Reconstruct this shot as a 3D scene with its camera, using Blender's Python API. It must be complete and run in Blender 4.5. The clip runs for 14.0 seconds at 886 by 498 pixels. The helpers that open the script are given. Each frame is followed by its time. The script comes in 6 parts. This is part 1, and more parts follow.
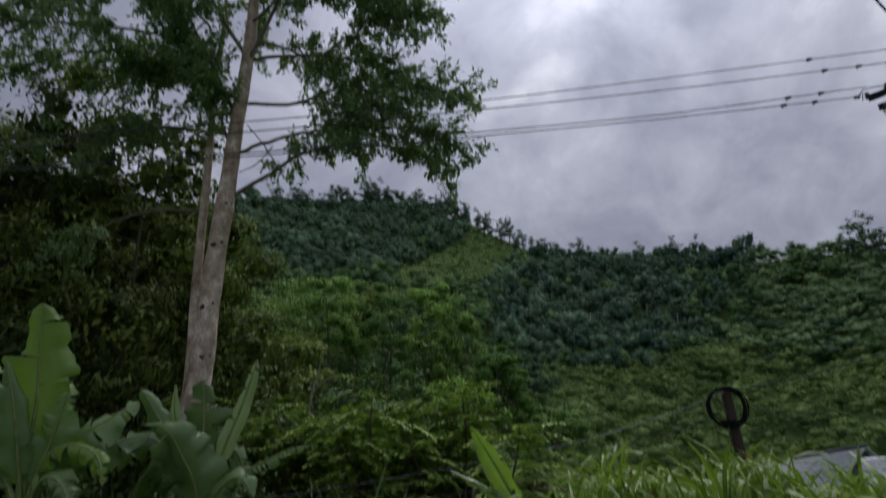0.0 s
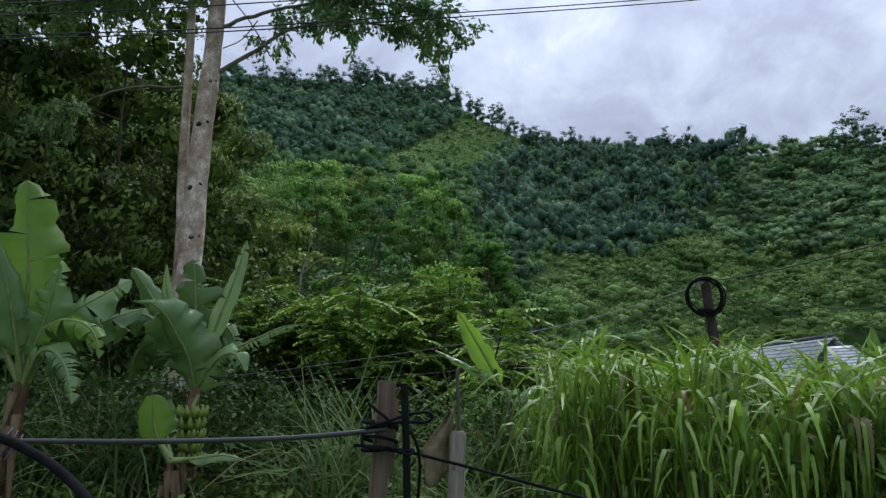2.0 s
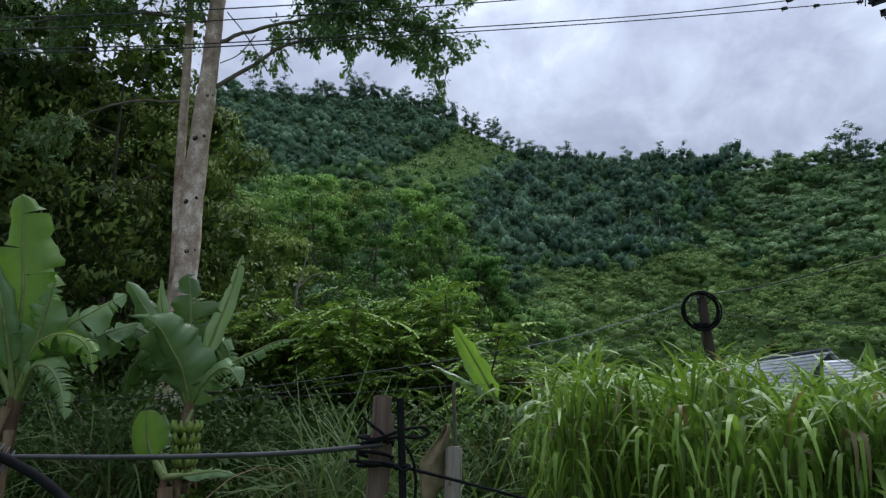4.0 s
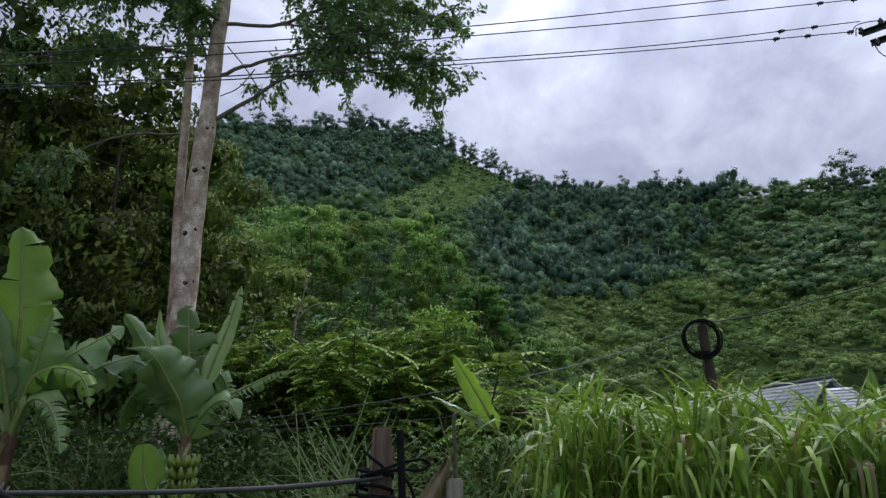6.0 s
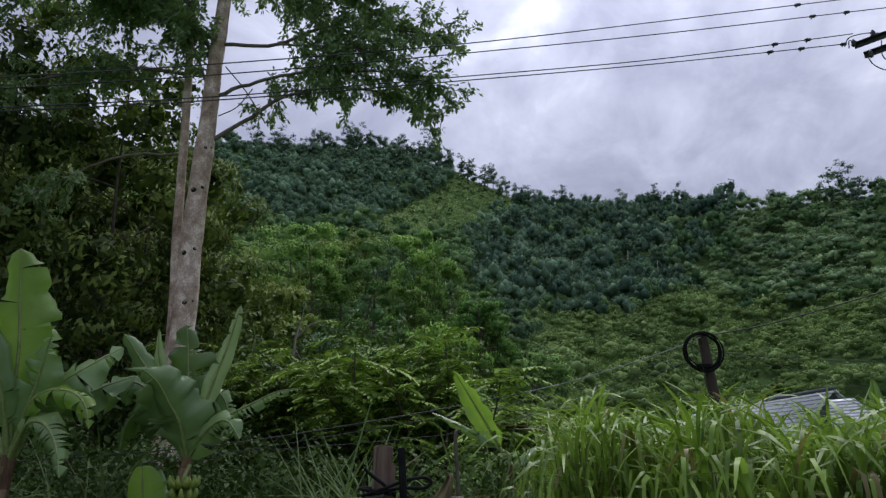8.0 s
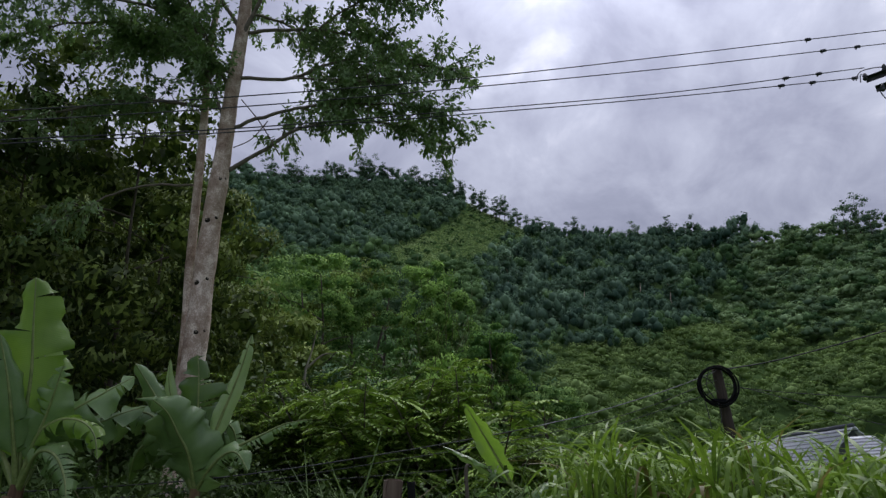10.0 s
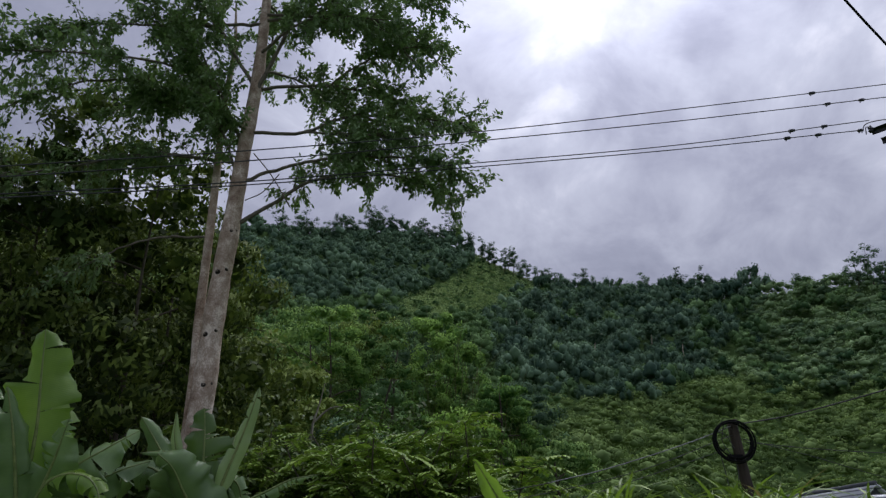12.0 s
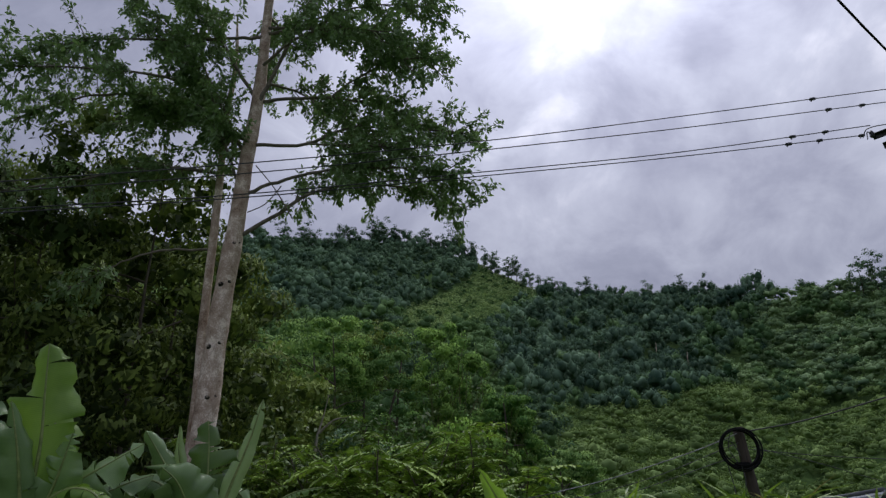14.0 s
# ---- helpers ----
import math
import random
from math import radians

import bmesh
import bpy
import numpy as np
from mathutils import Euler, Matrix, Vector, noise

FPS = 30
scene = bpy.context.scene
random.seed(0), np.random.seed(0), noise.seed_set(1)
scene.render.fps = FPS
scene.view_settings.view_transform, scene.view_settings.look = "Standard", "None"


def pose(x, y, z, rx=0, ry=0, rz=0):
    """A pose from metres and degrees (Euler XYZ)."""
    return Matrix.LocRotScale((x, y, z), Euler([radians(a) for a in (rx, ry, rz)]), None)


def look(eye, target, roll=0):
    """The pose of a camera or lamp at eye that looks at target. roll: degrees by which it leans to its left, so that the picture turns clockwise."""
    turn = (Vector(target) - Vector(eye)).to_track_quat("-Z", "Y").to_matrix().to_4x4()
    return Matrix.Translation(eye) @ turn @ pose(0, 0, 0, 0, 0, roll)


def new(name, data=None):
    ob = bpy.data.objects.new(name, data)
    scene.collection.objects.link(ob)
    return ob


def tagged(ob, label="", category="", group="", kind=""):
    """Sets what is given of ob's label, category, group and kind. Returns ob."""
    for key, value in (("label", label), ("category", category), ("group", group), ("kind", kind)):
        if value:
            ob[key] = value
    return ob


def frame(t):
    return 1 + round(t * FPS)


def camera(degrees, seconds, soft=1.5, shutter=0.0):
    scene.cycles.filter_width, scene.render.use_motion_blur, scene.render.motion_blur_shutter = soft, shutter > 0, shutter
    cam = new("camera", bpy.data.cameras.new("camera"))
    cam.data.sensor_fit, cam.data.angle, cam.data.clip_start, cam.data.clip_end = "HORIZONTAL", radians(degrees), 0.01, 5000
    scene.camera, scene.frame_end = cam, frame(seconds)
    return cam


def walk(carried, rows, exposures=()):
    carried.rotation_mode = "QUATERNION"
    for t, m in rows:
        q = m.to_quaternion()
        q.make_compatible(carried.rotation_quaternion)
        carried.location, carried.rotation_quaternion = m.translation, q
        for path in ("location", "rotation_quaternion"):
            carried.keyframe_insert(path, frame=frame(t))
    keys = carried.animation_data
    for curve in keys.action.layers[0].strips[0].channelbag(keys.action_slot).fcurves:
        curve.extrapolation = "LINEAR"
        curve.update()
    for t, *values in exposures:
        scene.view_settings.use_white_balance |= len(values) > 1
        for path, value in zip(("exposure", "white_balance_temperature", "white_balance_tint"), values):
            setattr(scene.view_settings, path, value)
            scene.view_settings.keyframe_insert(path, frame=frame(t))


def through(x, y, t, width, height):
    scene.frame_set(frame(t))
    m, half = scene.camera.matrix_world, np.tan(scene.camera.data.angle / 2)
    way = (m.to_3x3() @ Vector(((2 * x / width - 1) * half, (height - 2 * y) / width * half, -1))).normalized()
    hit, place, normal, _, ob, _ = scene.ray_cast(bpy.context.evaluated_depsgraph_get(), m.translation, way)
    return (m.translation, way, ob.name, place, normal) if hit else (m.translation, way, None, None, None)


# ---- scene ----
# ------------------------------------------------------------ camera
cam = camera(66.5, 14.0, soft=1.35, shutter=0.35)
EYE = (0.0, 0.0, 1.6)
TURNS = [  # seconds, pitch, roll, yaw in degrees
    (0.0, 20.72, 0.36, 0.77), (0.1, 18.31, 0.31, 0.59), (0.2, 16.09, 0.27, 0.42), (0.3, 14.05, 0.23, 0.27),
    (0.4, 12.59, 0.20, 0.16), (0.5, 11.64, 0.18, 0.09), (1.0, 10.00, 0.01, 0.00), (1.5, 10.61, -0.34, -0.18),
    (2.0, 11.11, -0.67, -0.48), (2.5, 11.59, -0.75, -0.54), (3.0, 11.75, -0.68, -0.77), (5.5, 14.11, -0.45, -0.72),
    (6.0, 14.82, -0.18, -0.79), (6.5, 15.24, 0.02, -0.81), (7.0, 15.35, 0.24, -0.77), (7.5, 15.68, 0.42, -0.77),
    (8.0, 16.18, 0.59, -0.65), (10.5, 20.23, -0.25, 0.40), (11.0, 21.84, -0.44, 0.58), (11.5, 22.66, -0.46, 0.72),
    (12.0, 23.20, -0.22, 0.92), (12.5, 23.47, 0.01, 1.10), (13.0, 23.61, 0.18, 1.25), (13.5, 23.87, 0.22, 1.35),
    (14.0, 24.03, 0.28, 1.38)]
EXPOSE = [(0.0, -0.32, 6350, 12), (0.5, 0.46, 6300, 12), (1.0, 0.65, 6150, 12), (2.0, 0.57, 5900, 6), (3.0, 0.49, 5850, 5), (5.5, 0.48, 6050, 12),
          (7.5, 0.37, 6080, 14), (10.5, 0.03, 6180, 14), (14.0, -0.03, 6230, 14)]
walk(cam, [(t, pose(*EYE, 90 + p, r, y)) for t, p, r, y in TURNS], EXPOSE)

# ------------------------------------------------------------ sky and sun
SUN_AZ, SUN_EL = radians(15), radians(60)
SUN_DIR = Vector((math.sin(SUN_AZ) * math.cos(SUN_EL), math.cos(SUN_AZ) * math.cos(SUN_EL), math.sin(SUN_EL)))


def nodes_of(tree):
    def add(kind, **kw):
        n = tree.nodes.new(kind)
        for k, v in kw.items():
            if k in n.inputs:
                n.inputs[k].default_value = v
        return n
    return add, tree.links.new


def maths(add, link, op, a, b=None, clamp=False):
    n = add("ShaderNodeMath")
    n.operation, n.use_clamp = op, clamp
    for i, v in enumerate((a, b)):
        if v is None:
            continue
        if isinstance(v, (int, float)):
            n.inputs[i].default_value = v
        else:
            link(v, n.inputs[i])
    return n.outputs[0]


def ramp(add, link, fac, stops):
    n = add("ShaderNodeValToRGB")
    el = n.color_ramp.elements
    while len(el) < len(stops):
        el.new(0.5)
    for e, (p, c) in zip(el, stops):
        e.position, e.color = p, (*c, 1)
    link(fac, n.inputs[0])
    return n.outputs[0]


def mixed(add, link, fac, a, b, blend="MIX"):
    n = add("ShaderNodeMix")
    n.data_type, n.blend_type = "RGBA", blend
    for sock, v in ((n.inputs[0], fac), (n.inputs[6], a), (n.inputs[7], b)):
        if isinstance(v, (int, float)):
            sock.default_value = v
        elif isinstance(v, tuple):
            sock.default_value = (*v, 1)
        else:
            link(v, sock)
    return n.outputs[2]


def make_sky():
    w = bpy.data.worlds.new("overcast_sky")
    scene.world = w
    w.use_nodes = True
    t = w.node_tree
    t.nodes.clear()
    add, link = nodes_of(t)
    co = add("ShaderNodeTexCoord")
    sep = add("ShaderNodeSeparateXYZ")
    link(co.outputs["Generated"], sep.inputs[0])
    # the cloud layer is flat: squeeze it towards the horizon
    lift = maths(add, link, "ADD", maths(add, link, "MAXIMUM", sep.outputs[2], 0.0), 0.55)
    flat = add("ShaderNodeCombineXYZ")
    link(maths(add, link, "DIVIDE", sep.outputs[0], lift), flat.inputs[0])
    link(maths(add, link, "DIVIDE", sep.outputs[1], lift), flat.inputs[1])
    flat.inputs[2].default_value = 3.1
    big = add("ShaderNodeTexNoise", Scale=2.3, Detail=6.0, Roughness=0.55, Distortion=0.5)
    small = add("ShaderNodeTexNoise", Scale=7.0, Detail=7.0, Roughness=0.6, Distortion=0.4)
    link(flat.outputs[0], big.inputs["Vector"])
    link(flat.outputs[0], small.inputs["Vector"])
    n = maths(add, link, "ADD", maths(add, link, "MULTIPLY", big.outputs[0], 0.62),
              maths(add, link, "MULTIPLY", small.outputs[0], 0.38))
    # thin cloud round the sun lets more light through
    dot = add("ShaderNodeVectorMath")
    dot.operation = "DOT_PRODUCT"
    link(co.outputs["Generated"], dot.inputs[0])
    dot.inputs[1].default_value = SUN_DIR
    near = maths(add, link, "POWER", maths(add, link, "MAXIMUM", dot.outputs["Value"], 0.0), 22.0)
    n = maths(add, link, "ADD", n, maths(add, link, "MULTIPLY", near, 0.08))
    # ragged thin places in the cloud, and one heavy bank low down
    bend = add("ShaderNodeTexNoise", Scale=5.0, Detail=5.0, Roughness=0.6)
    link(co.outputs["Generated"], bend.inputs["Vector"])
    off = add("ShaderNodeVectorMath")
    off.operation = "MULTIPLY_ADD"
    link(bend.outputs["Color"], off.inputs[0])
    off.inputs[1].default_value, off.inputs[2].default_value = (0.44, 0.44, 0.44), (-0.22, -0.22, -0.22)
    way = add("ShaderNodeVectorMath")
    link(co.outputs["Generated"], way.inputs[0])
    link(off.outputs[0], way.inputs[1])
    norm = add("ShaderNodeVectorMath")
    norm.operation = "NORMALIZE"
    link(way.outputs[0], norm.inputs[0])
    for az, el, tight, gain in ((11.5, 43, 260, 0.08), (19.5, 33, 420, 0.07), (8.5, 35, 500, 0.07), (33, 27, 60, -0.05), (-33, 40, 60, -0.1), (24, 24, 300, 0.04)):
        a, e = radians(az), radians(el)
        lobe = add("ShaderNodeVectorMath")
        lobe.operation = "DOT_PRODUCT"
        link(norm.outputs[0], lobe.inputs[0])
        lobe.inputs[1].default_value = (math.sin(a) * math.cos(e), math.cos(a) * math.cos(e), math.sin(e))
        peak = maths(add, link, "POWER", maths(add, link, "MAXIMUM", lobe.outputs["Value"], 0.0), float(tight))
        n = maths(add, link, "ADD", n, maths(add, link, "MULTIPLY", peak, gain))
    cloud = ramp(add, link, n, [(0.34, (0.40, 0.42, 0.54)), (0.47, (0.60, 0.62, 0.76)),
                                (0.57, (0.83, 0.86, 1.0)), (0.72, (1.45, 1.45, 1.55))])
    # an overcast sky is three times as bright overhead as at the horizon
    grade = maths(add, link, "ADD", maths(add, link, "MULTIPLY", maths(add, link, "MAXIMUM", sep.outputs[2], 0.0), 0.56), 0.44)
    grade = maths(add, link, "ADD", grade, maths(add, link, "MULTIPLY", near, 2.0))
    dim = add("ShaderNodeVectorMath")
    dim.operation = "SCALE"
    link(cloud, dim.inputs[0])
    link(grade, dim.inputs["Scale"])
    cloud = dim.outputs[0]
    sky = add("ShaderNodeTexSky")
    sky.sky_type, sky.sun_disc, sky.sun_elevation, sky.sun_rotation = "NISHITA", False, SUN_EL, SUN_AZ
    blue = add("ShaderNodeVectorMath")
    blue.operation = "SCALE"
    link(sky.outputs[0], blue.inputs[0])
    blue.inputs["Scale"].default_value = 0.08
    col = mixed(add, link, 0.92, blue.outputs[0], cloud)
    bg = add("ShaderNodeBackground", Strength=0.92)
    link(col, bg.inputs[0])
    out = add("ShaderNodeOutputWorld")
    link(bg.outputs[0], out.inputs[0])


make_sky()
sun = new("sun", bpy.data.lights.new("sun", "SUN"))
sun.data.energy, sun.data.angle, sun.data.color = 1.5, radians(24), (1.0, 0.96, 0.9)
sun.matrix_world = look(SUN_DIR * 60, (0, 0, 0))


# ------------------------------------------------------------ materials
def material(name):
    m = bpy.data.materials.new(name)
    m.use_nodes = True
    m.node_tree.nodes.clear()
    add, link = nodes_of(m.node_tree)
    return m, add, link


def finish(m, add, link, shader):
    out = add("ShaderNodeOutputMaterial")
    link(shader, out.inputs[0])
    return m


def leaf_mat(name, dark, light, patch=0.5, through=0.3, rough=0.5, gloss=0.3, dry=None, dry_part=0.0, speck=0.42):
    """Foliage: each leaf differs a little, plants differ in patches, light shines through."""
    m, add, link = material(name)
    geo = add("ShaderNodeNewGeometry")
    co = add("ShaderNodeTexCoord")
    nz = add("ShaderNodeTexNoise", Scale=patch, Detail=3.0)
    link(co.outputs["Object"], nz.inputs["Vector"])
    nz2 = add("ShaderNodeTexNoise", Scale=patch * 4.5, Detail=2.0)
    link(co.outputs["Object"], nz2.inputs["Vector"])
    both = maths(add, link, "ADD", maths(add, link, "MULTIPLY", nz.outputs[0], 0.6), maths(add, link, "MULTIPLY", nz2.outputs[0], 0.6))
    one = add("ShaderNodeObjectInfo")
    both = maths(add, link, "ADD", both, maths(add, link, "MULTIPLY", maths(add, link, "SUBTRACT", one.outputs["Random"], 0.3), 0.34))
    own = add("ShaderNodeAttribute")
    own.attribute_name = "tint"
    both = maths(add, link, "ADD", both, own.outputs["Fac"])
    fac = maths(add, link, "ADD", maths(add, link, "MULTIPLY", geo.outputs["Random Per Island"], speck),
                maths(add, link, "MULTIPLY", maths(add, link, "SUBTRACT", both, 0.4 - (0.42 - speck) * 0.4), 1.3), clamp=True)
    col = ramp(add, link, fac, [(0.1, dark), (0.95, light)])
    if dry:
        hit = maths(add, link, "GREATER_THAN", geo.outputs["Random Per Island"], 1.0 - dry_part)
        col = mixed(add, link, hit, col, dry)
    p = add("ShaderNodeBsdfPrincipled", Roughness=rough)
    p.inputs["Specular IOR Level"].default_value = gloss
    link(col, p.inputs["Base Color"])
    tr = add("ShaderNodeBsdfTranslucent")
    link(mixed(add, link, 0.5, col, (0.9, 1.0, 0.25), "MULTIPLY"), tr.inputs[0])
    mx = add("ShaderNodeMixShader", Fac=through)
    mx.inputs[0].default_value = through
    link(p.outputs[0], mx.inputs[1])
    link(tr.outputs[0], mx.inputs[2])
    return finish(m, add, link, mx.outputs[0])


def surface(name, stops, scale=6.0, stretch=(1, 1, 1), rough=0.8, gloss=0.3, bump=0.3, fine=40.0, metal=0.0, depth=0.01):
    """A solid surface with stains at one scale and grain at another."""
    m, add, link = material(name)
    co = add("ShaderNodeTexCoord")
    mp = add("ShaderNodeMapping")
    mp.inputs["Scale"].default_value = stretch
    link(co.outputs["Object"], mp.inputs[0])
    a = add("ShaderNodeTexNoise", Scale=scale, Detail=5.0, Roughness=0.6)
    b = add("ShaderNodeTexNoise", Scale=fine, Detail=4.0, Roughness=0.6)
    link(mp.outputs[0], a.inputs["Vector"])
    link(mp.outputs[0], b.inputs["Vector"])
    fac = maths(add, link, "ADD", maths(add, link, "MULTIPLY", a.outputs[0], 0.6), maths(add, link, "MULTIPLY", b.outputs[0], 0.4))
    col = ramp(add, link, fac, stops)
    p = add("ShaderNodeBsdfPrincipled", Roughness=rough, Metallic=metal)
    p.inputs["Specular IOR Level"].default_value = gloss
    link(col, p.inputs["Base Color"])
    bp = add("ShaderNodeBump", Strength=bump, Distance=depth)
    link(fac, bp.inputs["Height"])
    link(bp.outputs[0], p.inputs["Normal"])
    return finish(m, add, link, p.outputs[0])


M_SOIL = surface("soil_and_litter", [(0.3, (0.028, 0.048, 0.018)), (0.52, (0.06, 0.105, 0.034)), (0.72, (0.1, 0.155, 0.05))], 0.6, fine=9.0, rough=0.95, gloss=0.0, bump=0.6, depth=0.1)
M_BARK = surface("pale_grey_bark", [(0.36, (0.2, 0.135, 0.098)), (0.45, (0.37, 0.275, 0.215)), (0.53, (0.5, 0.395, 0.32)), (0.6, (0.78, 0.68, 0.59))], 4.5, (1, 1, 0.8), 0.85, gloss=0.1, bump=0.6, fine=55.0)
M_LIMB = surface("dark_limb_bark", [(0.35, (0.09, 0.075, 0.06)), (0.65, (0.22, 0.19, 0.155))], 8.0, fine=50.0)
M_SCAR = surface("branch_scar", [(0.35, (0.012, 0.009, 0.007)), (0.65, (0.05, 0.038, 0.03))], 20.0, fine=80.0)
M_TWIG = surface("brown_twig", [(0.35, (0.05, 0.04, 0.03)), (0.65, (0.13, 0.11, 0.085))], 6.0)
M_TALL = leaf_mat("tall_tree_leaf", (0.075, 0.135, 0.065), (0.25, 0.37, 0.16), 0.45, 0.3, 0.42, 0.35)
M_NEAR = leaf_mat("thicket_leaf", (0.04, 0.066, 0.02), (0.255, 0.335, 0.088), 0.5, 0.24, 0.65, 0.08)
# M_NEAR made darker: the trees' shade is put into this leaf colour
M_SHADE = leaf_mat("shaded_thicket_leaf", (0.016, 0.033, 0.0105), (0.09, 0.15, 0.038), 0.9, 0.2, 0.6, 0.15)
M_YELLOW = leaf_mat("yellow_green_leaf", (0.093, 0.152, 0.0286), (0.26, 0.347, 0.0714), 0.8, 0.24, 0.65, 0.1)
M_FERN = leaf_mat("feathery_leaf", (0.085, 0.165, 0.028), (0.38, 0.55, 0.1), 0.9, 0.24, 0.55, 0.14)
M_MID = leaf_mat("woodland_leaf", (0.085, 0.18, 0.06), (0.36, 0.53, 0.17), 0.3, 0.2, 0.8, 0.04, speck=0.22)
M_SCRUB = leaf_mat("scrub_leaf", (0.038, 0.09, 0.038), (0.155, 0.26, 0.1), 0.3, 0.2, 0.8, 0.04, speck=0.22)
M_BAMBOO = leaf_mat("bamboo_leaf", (0.08, 0.18, 0.05), (0.35, 0.55, 0.135), 0.3, 0.2, 0.8, 0.04)
# dark forest green with extra blue, which paints in the haze of distance
M_FAR = leaf_mat("hazed_forest_leaf", (0.042, 0.086, 0.06), (0.185, 0.292, 0.175), 0.3, 0.2, 0.8, 0.04, speck=0.22)
M_SLOPE = leaf_mat("hill_shrub_leaf", (0.052, 0.098, 0.034), (0.205, 0.3, 0.1), 0.22, 0.2, 0.8, 0.04, speck=0.22)
# paler and bluer than M_SLOPE: distance haze put into the leaf colour
M_HAZESHRUB = leaf_mat("hazed_shrub_leaf", (0.088, 0.152, 0.084), (0.29, 0.415, 0.195), 0.22, 0.2, 0.8, 0.04, speck=0.26)
M_MEADOW = leaf_mat("hill_grass", (0.231, 0.3392, 0.1512), (0.4042, 0.5174, 0.2376), 0.05, 0.2, 0.8, 0.04)
M_NAPIER = leaf_mat("napier_blade", (0.024, 0.064, 0.01), (0.31, 0.47, 0.076), 1.4, 0.34, 0.42, 0.3, (0.24, 0.2, 0.09), 0.03)
M_WILD = leaf_mat("wild_grass_blade", (0.05, 0.092, 0.03), (0.15, 0.22, 0.078), 1.2, 0.3, 0.6, 0.12, (0.2, 0.16, 0.09), 0.1)
M_WEED = leaf_mat("weed_leaf", (0.05, 0.092, 0.02), (0.14, 0.21, 0.045), 1.5, 0.24, 0.6, 0.15)
M_CULM = surface("napier_culm", [(0.35, (0.07, 0.1, 0.03)), (0.65, (0.16, 0.17, 0.06))], 8.0)
M_STEM = surface("banana_stem", [(0.36, (0.055, 0.03, 0.018)), (0.5, (0.13, 0.075, 0.045)), (0.64, (0.21, 0.16, 0.075))], 5.0, (1, 1, 0.15), bump=0.5)
M_SHEATH = surface("dry_banana_sheath", [(0.35, (0.1, 0.06, 0.035)), (0.6, (0.26, 0.19, 0.11)), (0.7, (0.36, 0.3, 0.19))], 7.0, (1, 1, 0.2), bump=0.5)
M_PETIOLE = surface("banana_petiole", [(0.35, (0.11, 0.16, 0.04)), (0.65, (0.26, 0.31, 0.11))], 5.0, rough=0.45, gloss=0.4)
M_FRUIT = surface("green_banana_skin", [(0.35, (0.13, 0.21, 0.03)), (0.65, (0.28, 0.35, 0.065))], 14.0, rough=0.45, gloss=0.4, bump=0.1)
M_POST = surface("weathered_plank", [(0.34, (0.075, 0.05, 0.038)), (0.5, (0.15, 0.105, 0.082)), (0.68, (0.25, 0.19, 0.15))], 6.0, (1, 1, 0.08), bump=0.5, fine=55.0, depth=0.004)
M_STAKE = surface("grey_bamboo_stake", [(0.34, (0.14, 0.12, 0.095)), (0.5, (0.27, 0.24, 0.2)), (0.68, (0.42, 0.39, 0.34))], 8.0, (1, 1, 0.08), bump=0.4, fine=70.0, depth=0.003)
M_RUBBER = surface("black_rubber_sheath", [(0.35, (0.008, 0.008, 0.009)), (0.65, (0.018, 0.018, 0.019))], 12.0, rough=0.85, gloss=0.05, bump=0.1)
M_CABLE = surface("grey_black_cable", [(0.35, (0.022, 0.022, 0.023)), (0.65, (0.06, 0.06, 0.061))], 14.0, rough=0.5, gloss=0.5, bump=0.1)
M_WIRE = surface("dull_conductor", [(0.35, (0.03, 0.03, 0.032)), (0.65, (0.08, 0.08, 0.085))], 10.0, rough=0.6)
M_WIRE_PALE = surface("grey_twisted_wire", [(0.35, (0.16, 0.16, 0.165)), (0.65, (0.3, 0.3, 0.31))], 20.0, rough=0.6)
M_STEEL = surface("dark_galvanised_steel", [(0.35, (0.03, 0.03, 0.035)), (0.65, (0.09, 0.09, 0.1))], 10.0, rough=0.55, metal=0.4)
M_POLE = surface("dark_timber_pole", [(0.35, (0.025, 0.019, 0.016)), (0.65, (0.085, 0.065, 0.052))], 8.0, (1, 1, 0.1), bump=0.5)
M_CONCRETE = surface("pole_concrete", [(0.35, (0.2, 0.2, 0.19)), (0.65, (0.36, 0.35, 0.33))], 6.0)
M_NET = surface("brown_sacking", [(0.35, (0.1, 0.078, 0.042)), (0.65, (0.22, 0.18, 0.1))], 14.0, fine=160.0, bump=0.6)
M_ROOF = surface("pale_grey_roof_tile", [(0.35, (0.52, 0.54, 0.58)), (0.65, (0.72, 0.74, 0.78))], 0.8, fine=6.0, rough=0.35, gloss=0.5)
# darker than M_ROOF to paint the shadow gap under each tile course
M_TILE_SHADOW = surface("tile_butt_shadow", [(0.35, (0.2, 0.2, 0.22)), (0.65, (0.32, 0.32, 0.35))], 2.0)
M_ROOFLOW = surface("blue_grey_roof_sheet", [(0.35, (0.26, 0.33, 0.4)), (0.65, (0.4, 0.48, 0.54))], 0.8, fine=6.0, rough=0.5, gloss=0.4)
M_GABLE = surface("dark_gable_board", [(0.35, (0.07, 0.075, 0.085)), (0.65, (0.13, 0.135, 0.15))], 2.0)
M_WALL = surface("house_render", [(0.35, (0.4, 0.37, 0.31)), (0.65, (0.55, 0.52, 0.45))], 1.0)


